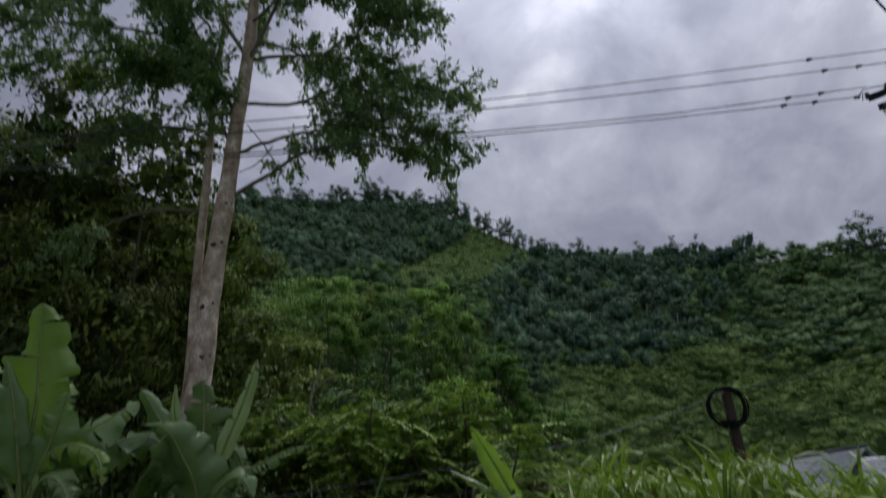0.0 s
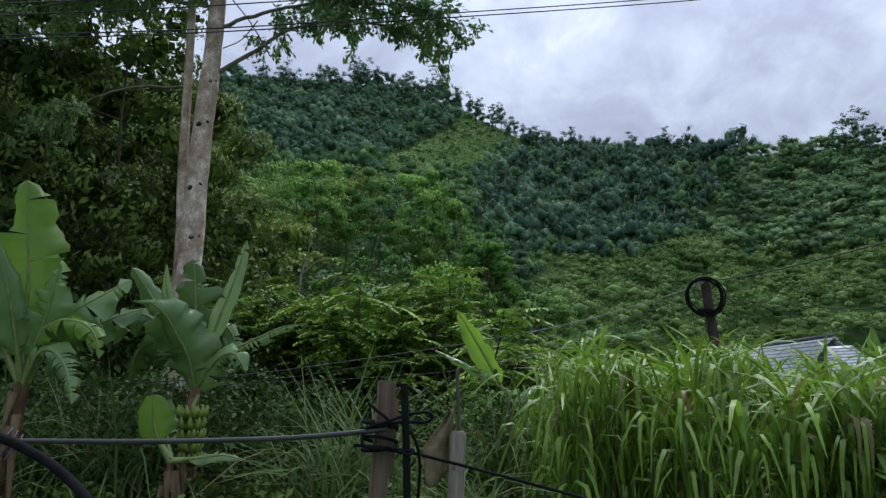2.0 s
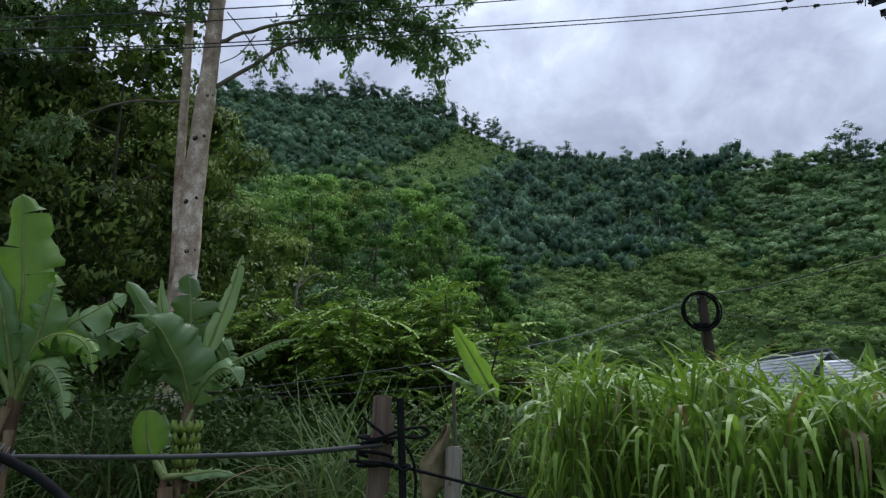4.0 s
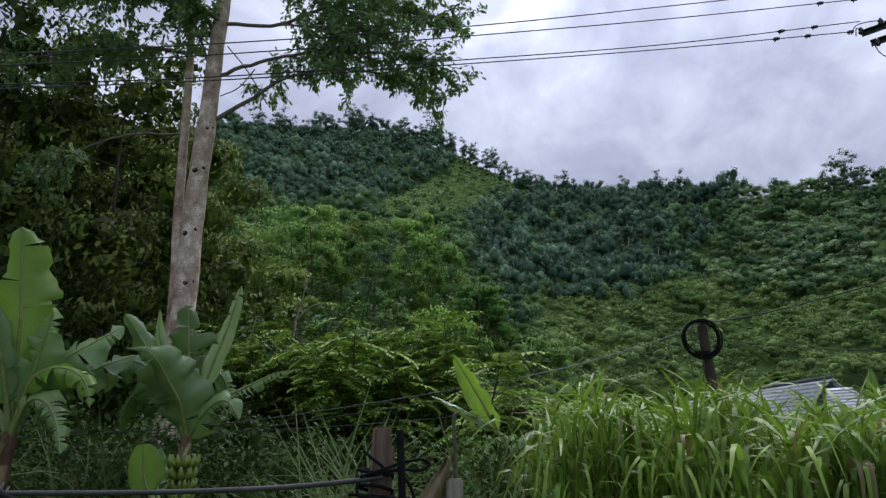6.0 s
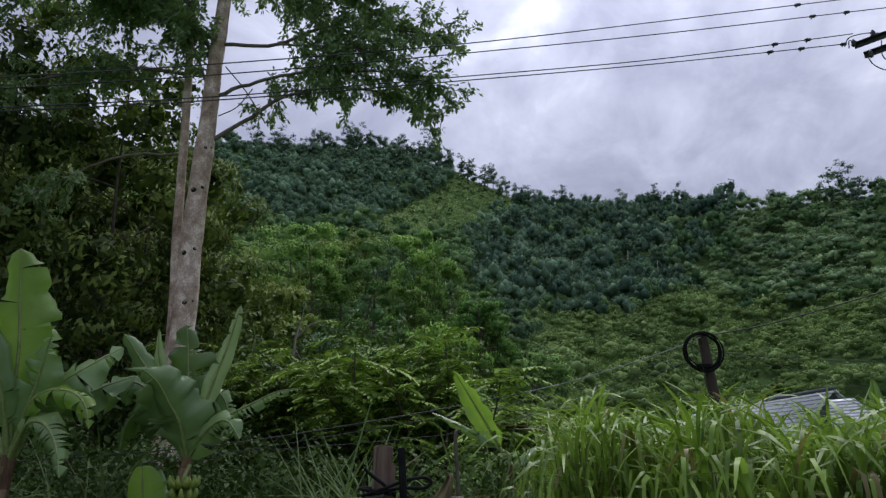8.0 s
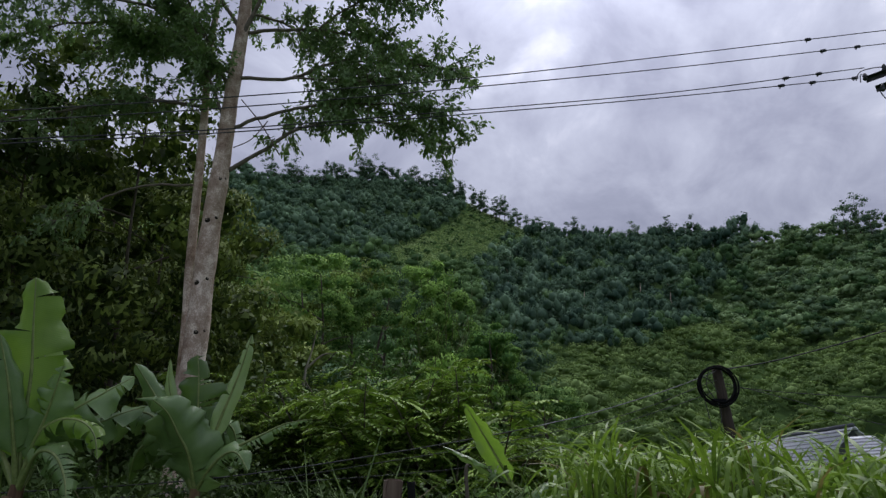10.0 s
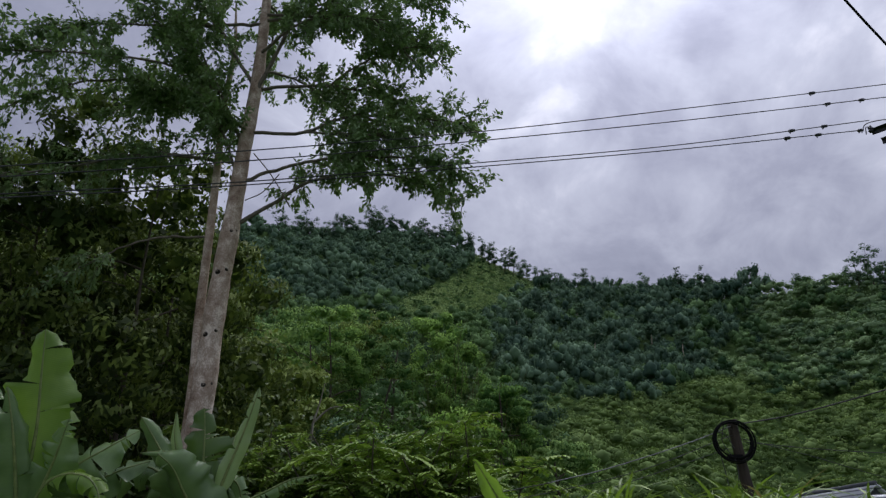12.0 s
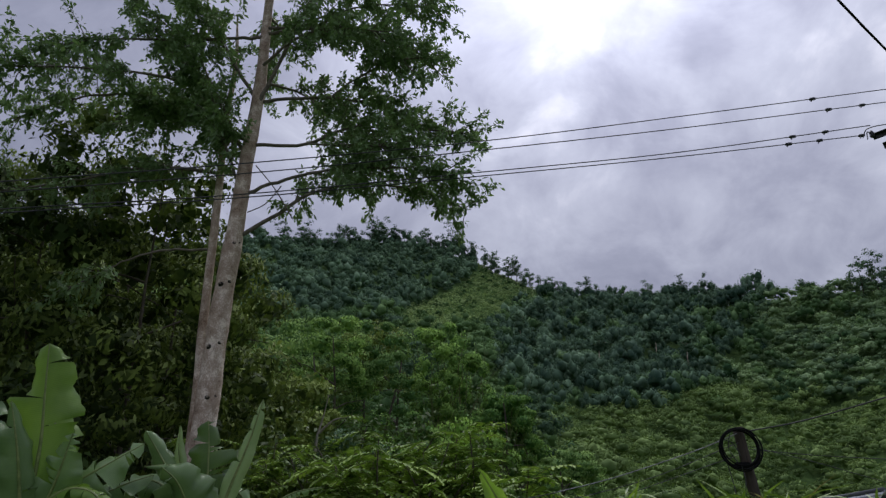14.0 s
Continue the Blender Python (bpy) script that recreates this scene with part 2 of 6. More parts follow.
def banana_mat(name, dark, light, through):
    """Broad leaf: fine cross veins from the midrib, paler streaks, a waxy sheen."""
    m, add, link = material(name)
    co = add("ShaderNodeTexCoord")
    geo = add("ShaderNodeNewGeometry")
    sep = add("ShaderNodeSeparateXYZ")
    link(co.outputs["UV"], sep.inputs[0])
    vein = add("ShaderNodeTexWave", Scale=30.0, Distortion=2.0, Detail=2.0)
    link(co.outputs["UV"], vein.inputs["Vector"])
    nz = add("ShaderNodeTexNoise", Scale=3.5, Detail=4.0)
    link(co.outputs["Object"], nz.inputs["Vector"])
    fac = maths(add, link, "ADD", maths(add, link, "MULTIPLY", vein.outputs["Fac"], 0.09), maths(add, link, "MULTIPLY", nz.outputs[0], 0.8), clamp=True)
    col = ramp(add, link, fac, [(0.25, dark), (0.8, light)])
    p = add("ShaderNodeBsdfPrincipled", Roughness=0.3)
    p.inputs["Specular IOR Level"].default_value = 0.55
    link(col, p.inputs["Base Color"])
    bp = add("ShaderNodeBump", Strength=0.14, Distance=0.008)
    link(vein.outputs["Fac"], bp.inputs["Height"])
    link(bp.outputs[0], p.inputs["Normal"])
    tr = add("ShaderNodeBsdfTranslucent")
    link(mixed(add, link, 0.5, col, (0.9, 1.0, 0.2), "MULTIPLY"), tr.inputs[0])
    mx = add("ShaderNodeMixShader")
    mx.inputs[0].default_value = through
    link(p.outputs[0], mx.inputs[1])
    link(tr.outputs[0], mx.inputs[2])
    return finish(m, add, link, mx.outputs[0])


M_BANANA = banana_mat("banana_leaf", (0.11, 0.2, 0.066), (0.32, 0.47, 0.17), 0.28)
M_BANANA_YOUNG = banana_mat("young_banana_leaf", (0.17, 0.3, 0.045), (0.33, 0.51, 0.1), 0.5)
# darker copy of M_BANANA: shade on back and underside leaves, as colour
M_BANANA_SHADED = banana_mat("shaded_banana_leaf", (0.06, 0.125, 0.026), (0.15, 0.25, 0.06), 0.32)
M_BANANA_PALE = banana_mat("pale_rolled_banana_leaf", (0.26, 0.38, 0.16), (0.44, 0.57, 0.3), 0.4)


# ------------------------------------------------------------ mesh helpers
def join(pieces):
    """Several (verts, faces) into one."""
    vs, fs, n = [], [], 0
    for v, f in pieces:
        if len(v):
            vs.append(v)
            fs.append(np.asarray(f) + n)
            n += len(v)
    return np.concatenate(vs), np.concatenate(fs)


def mesh_object(name, v, f, mat, parent=None, label="", smooth=False, normals=None, tint=None):
    """One mesh object from an array of points and one of faces (all triangles or all quads)."""
    v, f = np.asarray(v, dtype=np.float32), np.asarray(f, dtype=np.int32)
    me = bpy.data.meshes.new(name)
    k = f.shape[1]
    me.vertices.add(len(v))
    me.vertices.foreach_set("co", v.ravel())
    me.loops.add(f.size)
    me.loops.foreach_set("vertex_index", f.ravel())
    me.polygons.add(len(f))
    me.polygons.foreach_set("loop_start", np.arange(0, f.size, k, dtype=np.int32))
    if smooth:
        me.polygons.foreach_set("use_smooth", np.ones(len(f), dtype=bool))
    me.update(calc_edges=True)
    me.validate()
    if normals is not None:  # rounded clumps: leaves take the light like the clump they belong to
        me.polygons.foreach_set("use_smooth", np.ones(len(f), dtype=bool))
        me.normals_split_custom_set_from_vertices(np.asarray(normals, dtype=np.float32))
    if tint is not None:  # every plant has a green of its own; crown cores carry painted shade
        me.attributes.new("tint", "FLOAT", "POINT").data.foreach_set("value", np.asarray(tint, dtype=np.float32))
    me.materials.append(mat)
    ob = new(name, me)
    if parent:
        ob.parent = parent
    if label:
        ob["label"] = label
    return ob


def part(name, bm, mat, parent=None, label="", smooth=False):
    """Links a bmesh as one mesh object under a thing or part."""
    me = bpy.data.meshes.new(name)
    bmesh.ops.recalc_face_normals(bm, faces=bm.faces)
    bm.to_mesh(me)
    bm.free()
    if smooth:
        me.polygons.foreach_set("use_smooth", np.ones(len(me.polygons), dtype=bool))
    me.materials.append(mat)
    ob = new(name, me)
    if parent:
        ob.parent = parent
    if label:
        ob["label"] = label
    return ob


def base(name, at, label, category, group="", kind=""):
    ob = new(name)
    ob.location = at
    ob.empty_display_size = 0.2
    return tagged(ob, label, category, group, kind)


def unit(a):
    return a / np.maximum(np.linalg.norm(a, axis=-1, keepdims=True), 1e-9)


def leaf_cards(p, d, up, length, width, fold=0.22, belly=0.42):
    """Folded, pointed leaves: two triangles each on a common midrib."""
    side = unit(np.cross(d, up))
    nor = np.cross(side, d)
    L, W = np.asarray(length).reshape(-1, 1), np.asarray(width).reshape(-1, 1)
    mid = p + d * L * belly + nor * W * fold
    v = np.stack([p, mid + side * W / 2, p + d * L, mid - side * W / 2], axis=1).reshape(-1, 3)
    i = np.arange(len(p))[:, None] * 4
    f = np.concatenate([i + [0, 1, 2], i + [0, 2, 3]], axis=1).reshape(-1, 3)
    return v, f


def tube(path, radii, sides=7, closed=False):
    """A round tube along a path, as quads."""
    path = np.asarray(path, dtype=float)
    k = len(path)
    radii = np.broadcast_to(np.asarray(radii, dtype=float), (k,))
    tan = unit(np.gradient(path, axis=0))
    ref = np.array([0.0, 0.0, 1.0]) if abs(tan[:, 2]).mean() < 0.75 else np.array([1.0, 0.0, 0.0])
    a = unit(np.cross(tan, ref))
    b = np.cross(tan, a)
    th = np.linspace(0, 2 * np.pi, sides, endpoint=False)
    ring = path[:, None] + radii[:, None, None] * (np.cos(th)[None, :, None] * a[:, None] + np.sin(th)[None, :, None] * b[:, None])
    v = ring.reshape(-1, 3)
    i, j = np.meshgrid(np.arange(k - 1), np.arange(sides), indexing="ij")
    jn = (j + 1) % sides
    f = np.stack([i * sides + j, i * sides + jn, (i + 1) * sides + jn, (i + 1) * sides + j], axis=-1).reshape(-1, 4)
    if closed:  # end caps: the last ring folds in to its centre
        v = np.concatenate([v, path[[0, -1]]])
        j = np.arange(sides)
        jn, e = (j + 1) % sides, (k - 1) * sides
        half = np.arange(0, sides - 1, 2)
        c0, c1 = k * sides, k * sides + 1
        f = np.concatenate([f, np.stack([c0 + 0 * half, (half + 2) % sides, half + 1, half], -1),
                            np.stack([c1 + 0 * half, e + half, e + half + 1, e + (half + 2) % sides], -1)])
    return v, f


def smooth_path(points, steps=6):
    """A curve through a few points (Catmull-Rom)."""
    p = np.asarray(points, dtype=float)
    p = np.concatenate([[2 * p[0] - p[1]], p, [2 * p[-1] - p[-2]]])
    out = []
    for i in range(1, len(p) - 2):
        for t in np.linspace(0, 1, steps, endpoint=False):
            out.append(0.5 * (2 * p[i] + (p[i + 1] - p[i - 1]) * t + (2 * p[i - 1] - 5 * p[i] + 4 * p[i + 1] - p[i + 2]) * t * t
                              + (3 * p[i] - p[i - 1] - 3 * p[i + 1] + p[i + 2]) * t ** 3))
    out.append(p[-2])
    return np.array(out)


def box(bm, size, m=Matrix(), bevel=0.0):
    g = bmesh.ops.create_cube(bm, size=1.0, matrix=m @ Matrix.Diagonal((*size, 1)))
    if bevel:
        es = list({e for v in g["verts"] for e in v.link_edges})
        bmesh.ops.bevel(bm, geom=es, offset=bevel, segments=2, affect="EDGES")


# ------------------------------------------------------------ the lie of the land
# bearing from the viewpoint, how high the bare ridge stands over the horizon (degrees), how far off it is
RIDGE = [(-180, 3, 260), (-90, 12, 150), (-60, 20, 120), (-40, 22, 130), (-20, 23.3, 160), (-12, 23.9, 185), (-7, 24.5, 195),
         (-1, 23.7, 200), (1.5, 22.8, 202), (3, 21.9, 205), (9, 19.2, 205), (15.5, 18.2, 190), (20, 17.9, 180), (24, 17.4, 170),
         (28, 17.2, 160), (35, 17.0, 150), (60, 13, 140), (90, 8, 160), (180, 3, 260)]
R_AZ, R_EL, R_FAR = (np.array(c, dtype=float) for c in zip(*RIDGE))
FOOT_AZ, FOOT_R = [-180, 6, 14, 22, 27, 40, 60, 180], [24, 24, 28, 40, 54, 54, 30, 24]


def wobble(x, y, s, k):
    return (np.sin(x / s + 1.3 * k) * np.cos(y / s * 1.17 - 0.7 * k) + 0.5 * np.sin((x + y) / s * 1.9 + 2.1 * k)
            + 0.3 * np.sin((x - 1.6 * y) / s * 3.1 + k))


def land(x, y):
    """Height of the ground."""
    x, y = np.asarray(x, dtype=float), np.asarray(y, dtype=float)
    r, az = np.hypot(x, y), np.degrees(np.arctan2(x, y))
    far = np.interp(az, R_AZ, R_FAR)
    foot = np.interp(az, FOOT_AZ, FOOT_R)
    top = 1.6 + far * np.tan(np.radians(np.interp(az, R_AZ, R_EL)))
    u = (r - foot) / (far - foot)
    up = np.clip(u, 0, 1)
    z = top * (0.62 * up + 0.38 * up ** 2)
    down = np.clip(u - 1, 0, 12)
    z = np.where(u > 1, np.maximum(top - (far - foot) * (0.25 * down + 0.25 * down ** 2), -6), z)
    z += wobble(x, y, 17.0, 1) * 0.9 * np.clip((r - 30) / 60, 0, 1) + wobble(x, y, 6.0, 2) * 0.25 * np.clip((r - 16) / 30, 0, 1)
    z += wobble(x, y, 2.3, 3) * 0.05 * np.clip((r - 3) / 6, 0, 1)
    return z


def at_bearing(az, r):
    a = np.radians(az)
    x, y = r * np.sin(a), r * np.cos(a)
    return x, y, land(x, y)


def elevation(x, y, z):
    return np.degrees(np.arctan2(z - 1.6, np.hypot(x, y)))


def build_ground():
    az = np.radians(np.concatenate([np.linspace(-180, -50, 40, endpoint=False), np.linspace(-50, 50, 120, endpoint=False), np.linspace(50, 180, 40, endpoint=False)]))
    r = np.concatenate([[0.02], np.geomspace(0.6, 24, 36), np.linspace(25.5, 215, 76), np.geomspace(222, 3500, 18)])
    A, Rr = np.meshgrid(az, r)
    x, y = Rr * np.sin(A) + 0.3 * np.clip(1 - Rr / 3, 0, 1), Rr * np.cos(A) - 0.4 * np.clip(1 - Rr / 3, 0, 1)
    v = np.stack([x, y, land(x, y)], -1).reshape(-1, 3)
    n, m = len(r), len(az)
    i, j = np.meshgrid(np.arange(n - 1), np.arange(m), indexing="ij")
    jn = (j + 1) % m
    f = np.stack([i * m + j, i * m + jn, (i + 1) * m + jn, (i + 1) * m + j], -1).reshape(-1, 4)
    g = mesh_object("ground", v, f[:, ::-1], M_SOIL, smooth=True)
    tagged(g, "dark soil and leaf litter rising to green hills", "ground", kind="structure")


build_ground()


# ------------------------------------------------------------ plants: makers
def ball(level):
    bm = bmesh.new()
    bmesh.ops.create_icosphere(bm, subdivisions=level, radius=1.0)
    v, f = np.array([p.co[:] for p in bm.verts]), np.array([[p.index for p in q.verts] for q in bm.faces])
    bm.free()
    return v, f


BALLS = {20: ball(1), 80: ball(2), 8: (np.array([[1, 0, 0], [0, 1, 0], [-1, 0, 0], [0, -1, 0], [0, 0, 1], [0, 0, -1]], dtype=float),
         np.array([[0, 1, 4], [1, 2, 4], [2, 3, 4], [3, 0, 4], [1, 0, 5], [2, 1, 5], [3, 2, 5], [0, 3, 5]]))}


def puffs(c, radius, cards, size, rng, lean=0.4, flat=0.75, low=-0.35, slim=0.55, hang=0.3, heart=0.0, facets=80):
    """Rounded clumps of leaves. Gives points, faces and the clump's own normals."""
    n = len(c)
    d = unit(rng.normal(size=(n, cards, 3)))
    d[..., 2] = np.where(d[..., 2] < low, -d[..., 2], d[..., 2])
    rad = radius[:, None, None] * rng.uniform(0.55, 1.08, size=(n, cards, 1))
    p = (c[:, None] + d * rad * [1, 1, flat]).reshape(-1, 3)
    d = d.reshape(-1, 3)
    nor = unit(d + [0, 0, 0.3] + rng.normal(scale=lean, size=d.shape))
    tang = unit(np.cross(nor, rng.normal(size=nor.shape)))
    tang = unit(tang - [0, 0, hang])
    s = np.repeat(size, cards) * rng.uniform(0.6, 1.35, size=n * cards)
    v, f = leaf_cards(p - tang * s[:, None] * 0.5, tang, nor, s, s * slim * rng.uniform(0.8, 1.25, size=n * cards))
    soft = np.repeat(unit(d * 0.8 + [0, 0, 0.15] + nor * 0.6), 4, axis=0)
    if heart:  # the dense inside of each clump, rough all over
        bv, bf = BALLS[facets]
        rough = rng.uniform(0.55, 1.35, size=(n, len(bv), 1))
        hv = c[:, None] + bv[None] * (radius[:, None, None] * heart * [1, 1, flat]) * rough
        hf = np.arange(n)[:, None, None] * len(bv) + bf[None]
        hn = unit(np.tile(bv, (n, 1)) * 0.7 + rng.normal(scale=0.45, size=(n * len(bv), 3)) + [0, 0, 0.1])
        v, f = join([(v, f), (hv.reshape(-1, 3), hf.reshape(-1, 3))])
        soft = np.concatenate([soft, hn])
    return v, f, soft


def thatch(c, r, stretch, cards, size, rng, lean=0.25, heart=0.72, slim=0.75, hang=0.35, facets=8):
    """Leaf clumps at given centres, each on a dark rough heart. Gives points, faces and normals."""
    m = len(r)
    d = unit(rng.normal(size=(m, cards, 3)))
    d[..., 2] = np.where(d[..., 2] < -0.15, -d[..., 2], d[..., 2])
    p = (c[:, None] + d * stretch[:, None] * r[:, None, None] * rng.uniform(0.72, 1.12, size=(m, cards, 1))).reshape(-1, 3)
    nor = unit(d / stretch[:, None]).reshape(-1, 3)
    tilt = unit(nor + rng.normal(scale=lean, size=nor.shape))
    tang = unit(np.cross(tilt, rng.normal(size=nor.shape)) - [0, 0, hang])
    s = np.repeat(size, cards) * rng.uniform(0.55, 1.4, size=m * cards)
    v, f = leaf_cards(p - tang * s[:, None] * 0.5, tang, tilt, s, s * slim * rng.uniform(0.7, 1.2, size=m * cards))
    soft = np.repeat(unit(nor + tilt * 0.5), 4, axis=0)
    bv, bf = BALLS[facets]
    hv = c[:, None] + bv[None] * stretch[:, None] * (r[:, None, None] * heart) * rng.uniform(0.75, 1.15, size=(m, len(bv), 1))
    hf = np.arange(m)[:, None, None] * len(bv) + bf[None]
    v, f = join([(v, f), (hv.reshape(-1, 3), hf.reshape(-1, 3))])
    return v, f, np.concatenate([soft, np.tile(bv, (m, 1))])


def domes(x, y, z, height, radius, cards, size, rng, lean=0.4, low=-0.25, lumps=7, flat=0.8, fill=1.0, heart=0.45, facets=80):
    """Crowns, one for each place, each made of several clumps."""
    n = len(x)
    d = unit(rng.normal(size=(n, lumps, 3)))
    d[..., 2] = np.abs(d[..., 2]) * np.where(rng.random((n, lumps)) < 0.25, -0.5, 1.0)
    grow = rng.uniform(0.45, 0.85, size=(n, lumps))
    c = np.stack([x[:, None] + d[..., 0] * radius[:, None] * grow, y[:, None] + d[..., 1] * radius[:, None] * grow,
                  z[:, None] + height[:, None] * (0.5 + 0.42 * d[..., 2] * grow / 0.65)], -1).reshape(-1, 3)
    r = (np.minimum(radius, height * 0.6)[:, None] * rng.uniform(0.36, 0.62, size=(n, lumps)) * fill).ravel()
    return puffs(c, r, max(6, cards // lumps), np.repeat(size, lumps), rng, lean, flat, low, heart=heart, facets=facets)


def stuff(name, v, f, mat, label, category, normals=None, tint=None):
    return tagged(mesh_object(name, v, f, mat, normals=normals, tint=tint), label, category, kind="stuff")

# the butts of the courses are darker: their shadow line is painted

def grove(x, y, z, height, width, lumps, cards, leaf, rng, tall=(0.7, 1.1), lump=(0.3, 0.5), heart=0.84, facets=20, vary=0.2, low=-0.35, hang=0.4, mid=0.55, deep=0.45, lean=0.3, slim=0.62, core=0):
    """Crowns of well-rounded leafy lumps with dark gaps between them. Gives points, faces, normals and each plant's
    tint, darkened in the core.
    """
    n = len(x)
    i = (np.arange(lumps) + 0.5) / lumps
    dz = 1 - (1 - low) * i
    turn = i * lumps * 2.39996 + rng.uniform(0, 6.28, (n, 1))
    flat = np.sqrt(1 - dz ** 2)
    out = np.stack([np.cos(turn) * flat, np.sin(turn) * flat, np.broadcast_to(dz, (n, lumps))], -1)
    out = unit(out + rng.normal(scale=0.22, size=out.shape))
    axes = np.stack([width, width, height * deep], -1)[:, None]
    c = np.stack([x, y, z + height * mid], -1)[:, None] + out * axes * rng.uniform(0.5, 0.86, (n, lumps, 1))
    r = width[:, None] * rng.uniform(*lump, (n, lumps))
    c, r, out = c.reshape(-1, 3), r.ravel(), out.reshape(-1, 3)
    m = len(r)
    stretch = np.stack([rng.uniform(0.8, 1.2, m), rng.uniform(0.8, 1.2, m), rng.uniform(*tall, m)], -1)
    d = unit(rng.normal(size=(m, cards, 3)) + out[:, None] * 0.9 + [0, 0, 0.15])
    p = (c[:, None] + d * stretch[:, None] * r[:, None, None] * rng.uniform(0.84, 1.1, (m, cards, 1))).reshape(-1, 3)
    nor = unit(d / stretch[:, None]).reshape(-1, 3)
    tilt = unit(nor + rng.normal(scale=lean, size=nor.shape))
    tang = unit(np.cross(tilt, rng.normal(size=nor.shape)) - [0, 0, hang])
    s = np.repeat(np.repeat(leaf, lumps), cards) * rng.uniform(0.6, 1.4, m * cards)
    v, f = leaf_cards(p - tang * s[:, None] * 0.5, tang, tilt, s, s * slim * rng.uniform(0.7, 1.2, m * cards))
    wide = np.repeat(out, cards, axis=0)
    soft = np.repeat(unit(nor + tilt * 0.35 + wide * 0.3), 4, axis=0)
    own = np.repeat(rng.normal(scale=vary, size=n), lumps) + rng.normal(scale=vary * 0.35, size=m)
    if core:  # big leaves inside each lump, which keep the light out
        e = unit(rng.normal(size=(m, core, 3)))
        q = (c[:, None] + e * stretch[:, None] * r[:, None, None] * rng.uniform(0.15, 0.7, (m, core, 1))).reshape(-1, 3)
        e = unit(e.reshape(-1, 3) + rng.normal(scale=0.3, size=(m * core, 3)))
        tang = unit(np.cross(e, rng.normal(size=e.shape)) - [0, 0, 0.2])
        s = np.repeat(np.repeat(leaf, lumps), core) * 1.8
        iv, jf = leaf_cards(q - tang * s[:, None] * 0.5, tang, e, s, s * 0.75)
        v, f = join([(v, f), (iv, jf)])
        # core leaves are tinted darker: inner shade painted into their colour
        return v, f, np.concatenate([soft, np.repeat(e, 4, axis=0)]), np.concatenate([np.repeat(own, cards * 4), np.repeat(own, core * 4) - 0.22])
    bv, bf = BALLS[facets]
    hv = c[:, None] + bv[None] * stretch[:, None] * (r[:, None, None] * heart) * rng.uniform(0.8, 1.14, (m, len(bv), 1))
    hf = np.arange(m)[:, None, None] * len(bv) + bf[None]
    hn = unit(np.tile(bv, (m, 1)) + np.repeat(out, len(bv), axis=0) * 0.3 + rng.normal(scale=0.25, size=(m * len(bv), 3)))
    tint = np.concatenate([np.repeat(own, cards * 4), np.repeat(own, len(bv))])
    v, f = join([(v, f), (hv.reshape(-1, 3), hf.reshape(-1, 3))])
    return v, f, np.concatenate([soft, hn]), tint


def spaced(x, y, gap):
    """Which of the places to keep so that none stands closer than its gap to one kept before."""
    cells, keep = {}, np.zeros(len(x), dtype=bool)
    size = float(np.max(gap))
    for i in range(len(x)):
        a, b = int(x[i] // size), int(y[i] // size)
        near = [j for p in (a - 1, a, a + 1) for q in (b - 1, b, b + 1) for j in cells.get((p, q), ())]
        if all((x[i] - x[j]) ** 2 + (y[i] - y[j]) ** 2 > gap[i] ** 2 for j in near):
            cells.setdefault((a, b), []).append(i)
            keep[i] = True
    return keep


def branch_path(p, d, length, rng, steps=6, sag=0.0, wander=0.18):
    pts = [np.array(p, dtype=float)]
    d = np.array(d, dtype=float)
    for i in range(steps):
        d = unit(d + rng.normal(scale=wander, size=3) * [1, 1, 0.7] - [0, 0, sag / steps])
        pts.append(pts[-1] + d * length / steps)
    return np.array(pts)


def spray(ends, dirs, count, reach, length, width, rng, droop=0.7):
    """Tufts of leaves along and round twig ends, hanging by their own weight."""
    n = len(ends)
    t = rng.uniform(-0.9, 0.25, size=(n, count, 1))
    p = ends[:, None] + dirs[:, None] * reach * t + rng.normal(scale=reach * 0.28, size=(n, count, 3))
    d = unit(dirs[:, None] * 0.6 + rng.normal(scale=0.75, size=(n, count, 3)) - [0, 0, droop])
    p, d = p.reshape(-1, 3), d.reshape(-1, 3)
    up = unit(rng.normal(scale=0.6, size=p.shape) + [0, 0, 1.0])
    L = length * rng.uniform(0.65, 1.25, size=len(p))
    return leaf_cards(p, d, up, L, width / length * L * rng.uniform(0.8, 1.2, size=len(p)), belly=0.58)


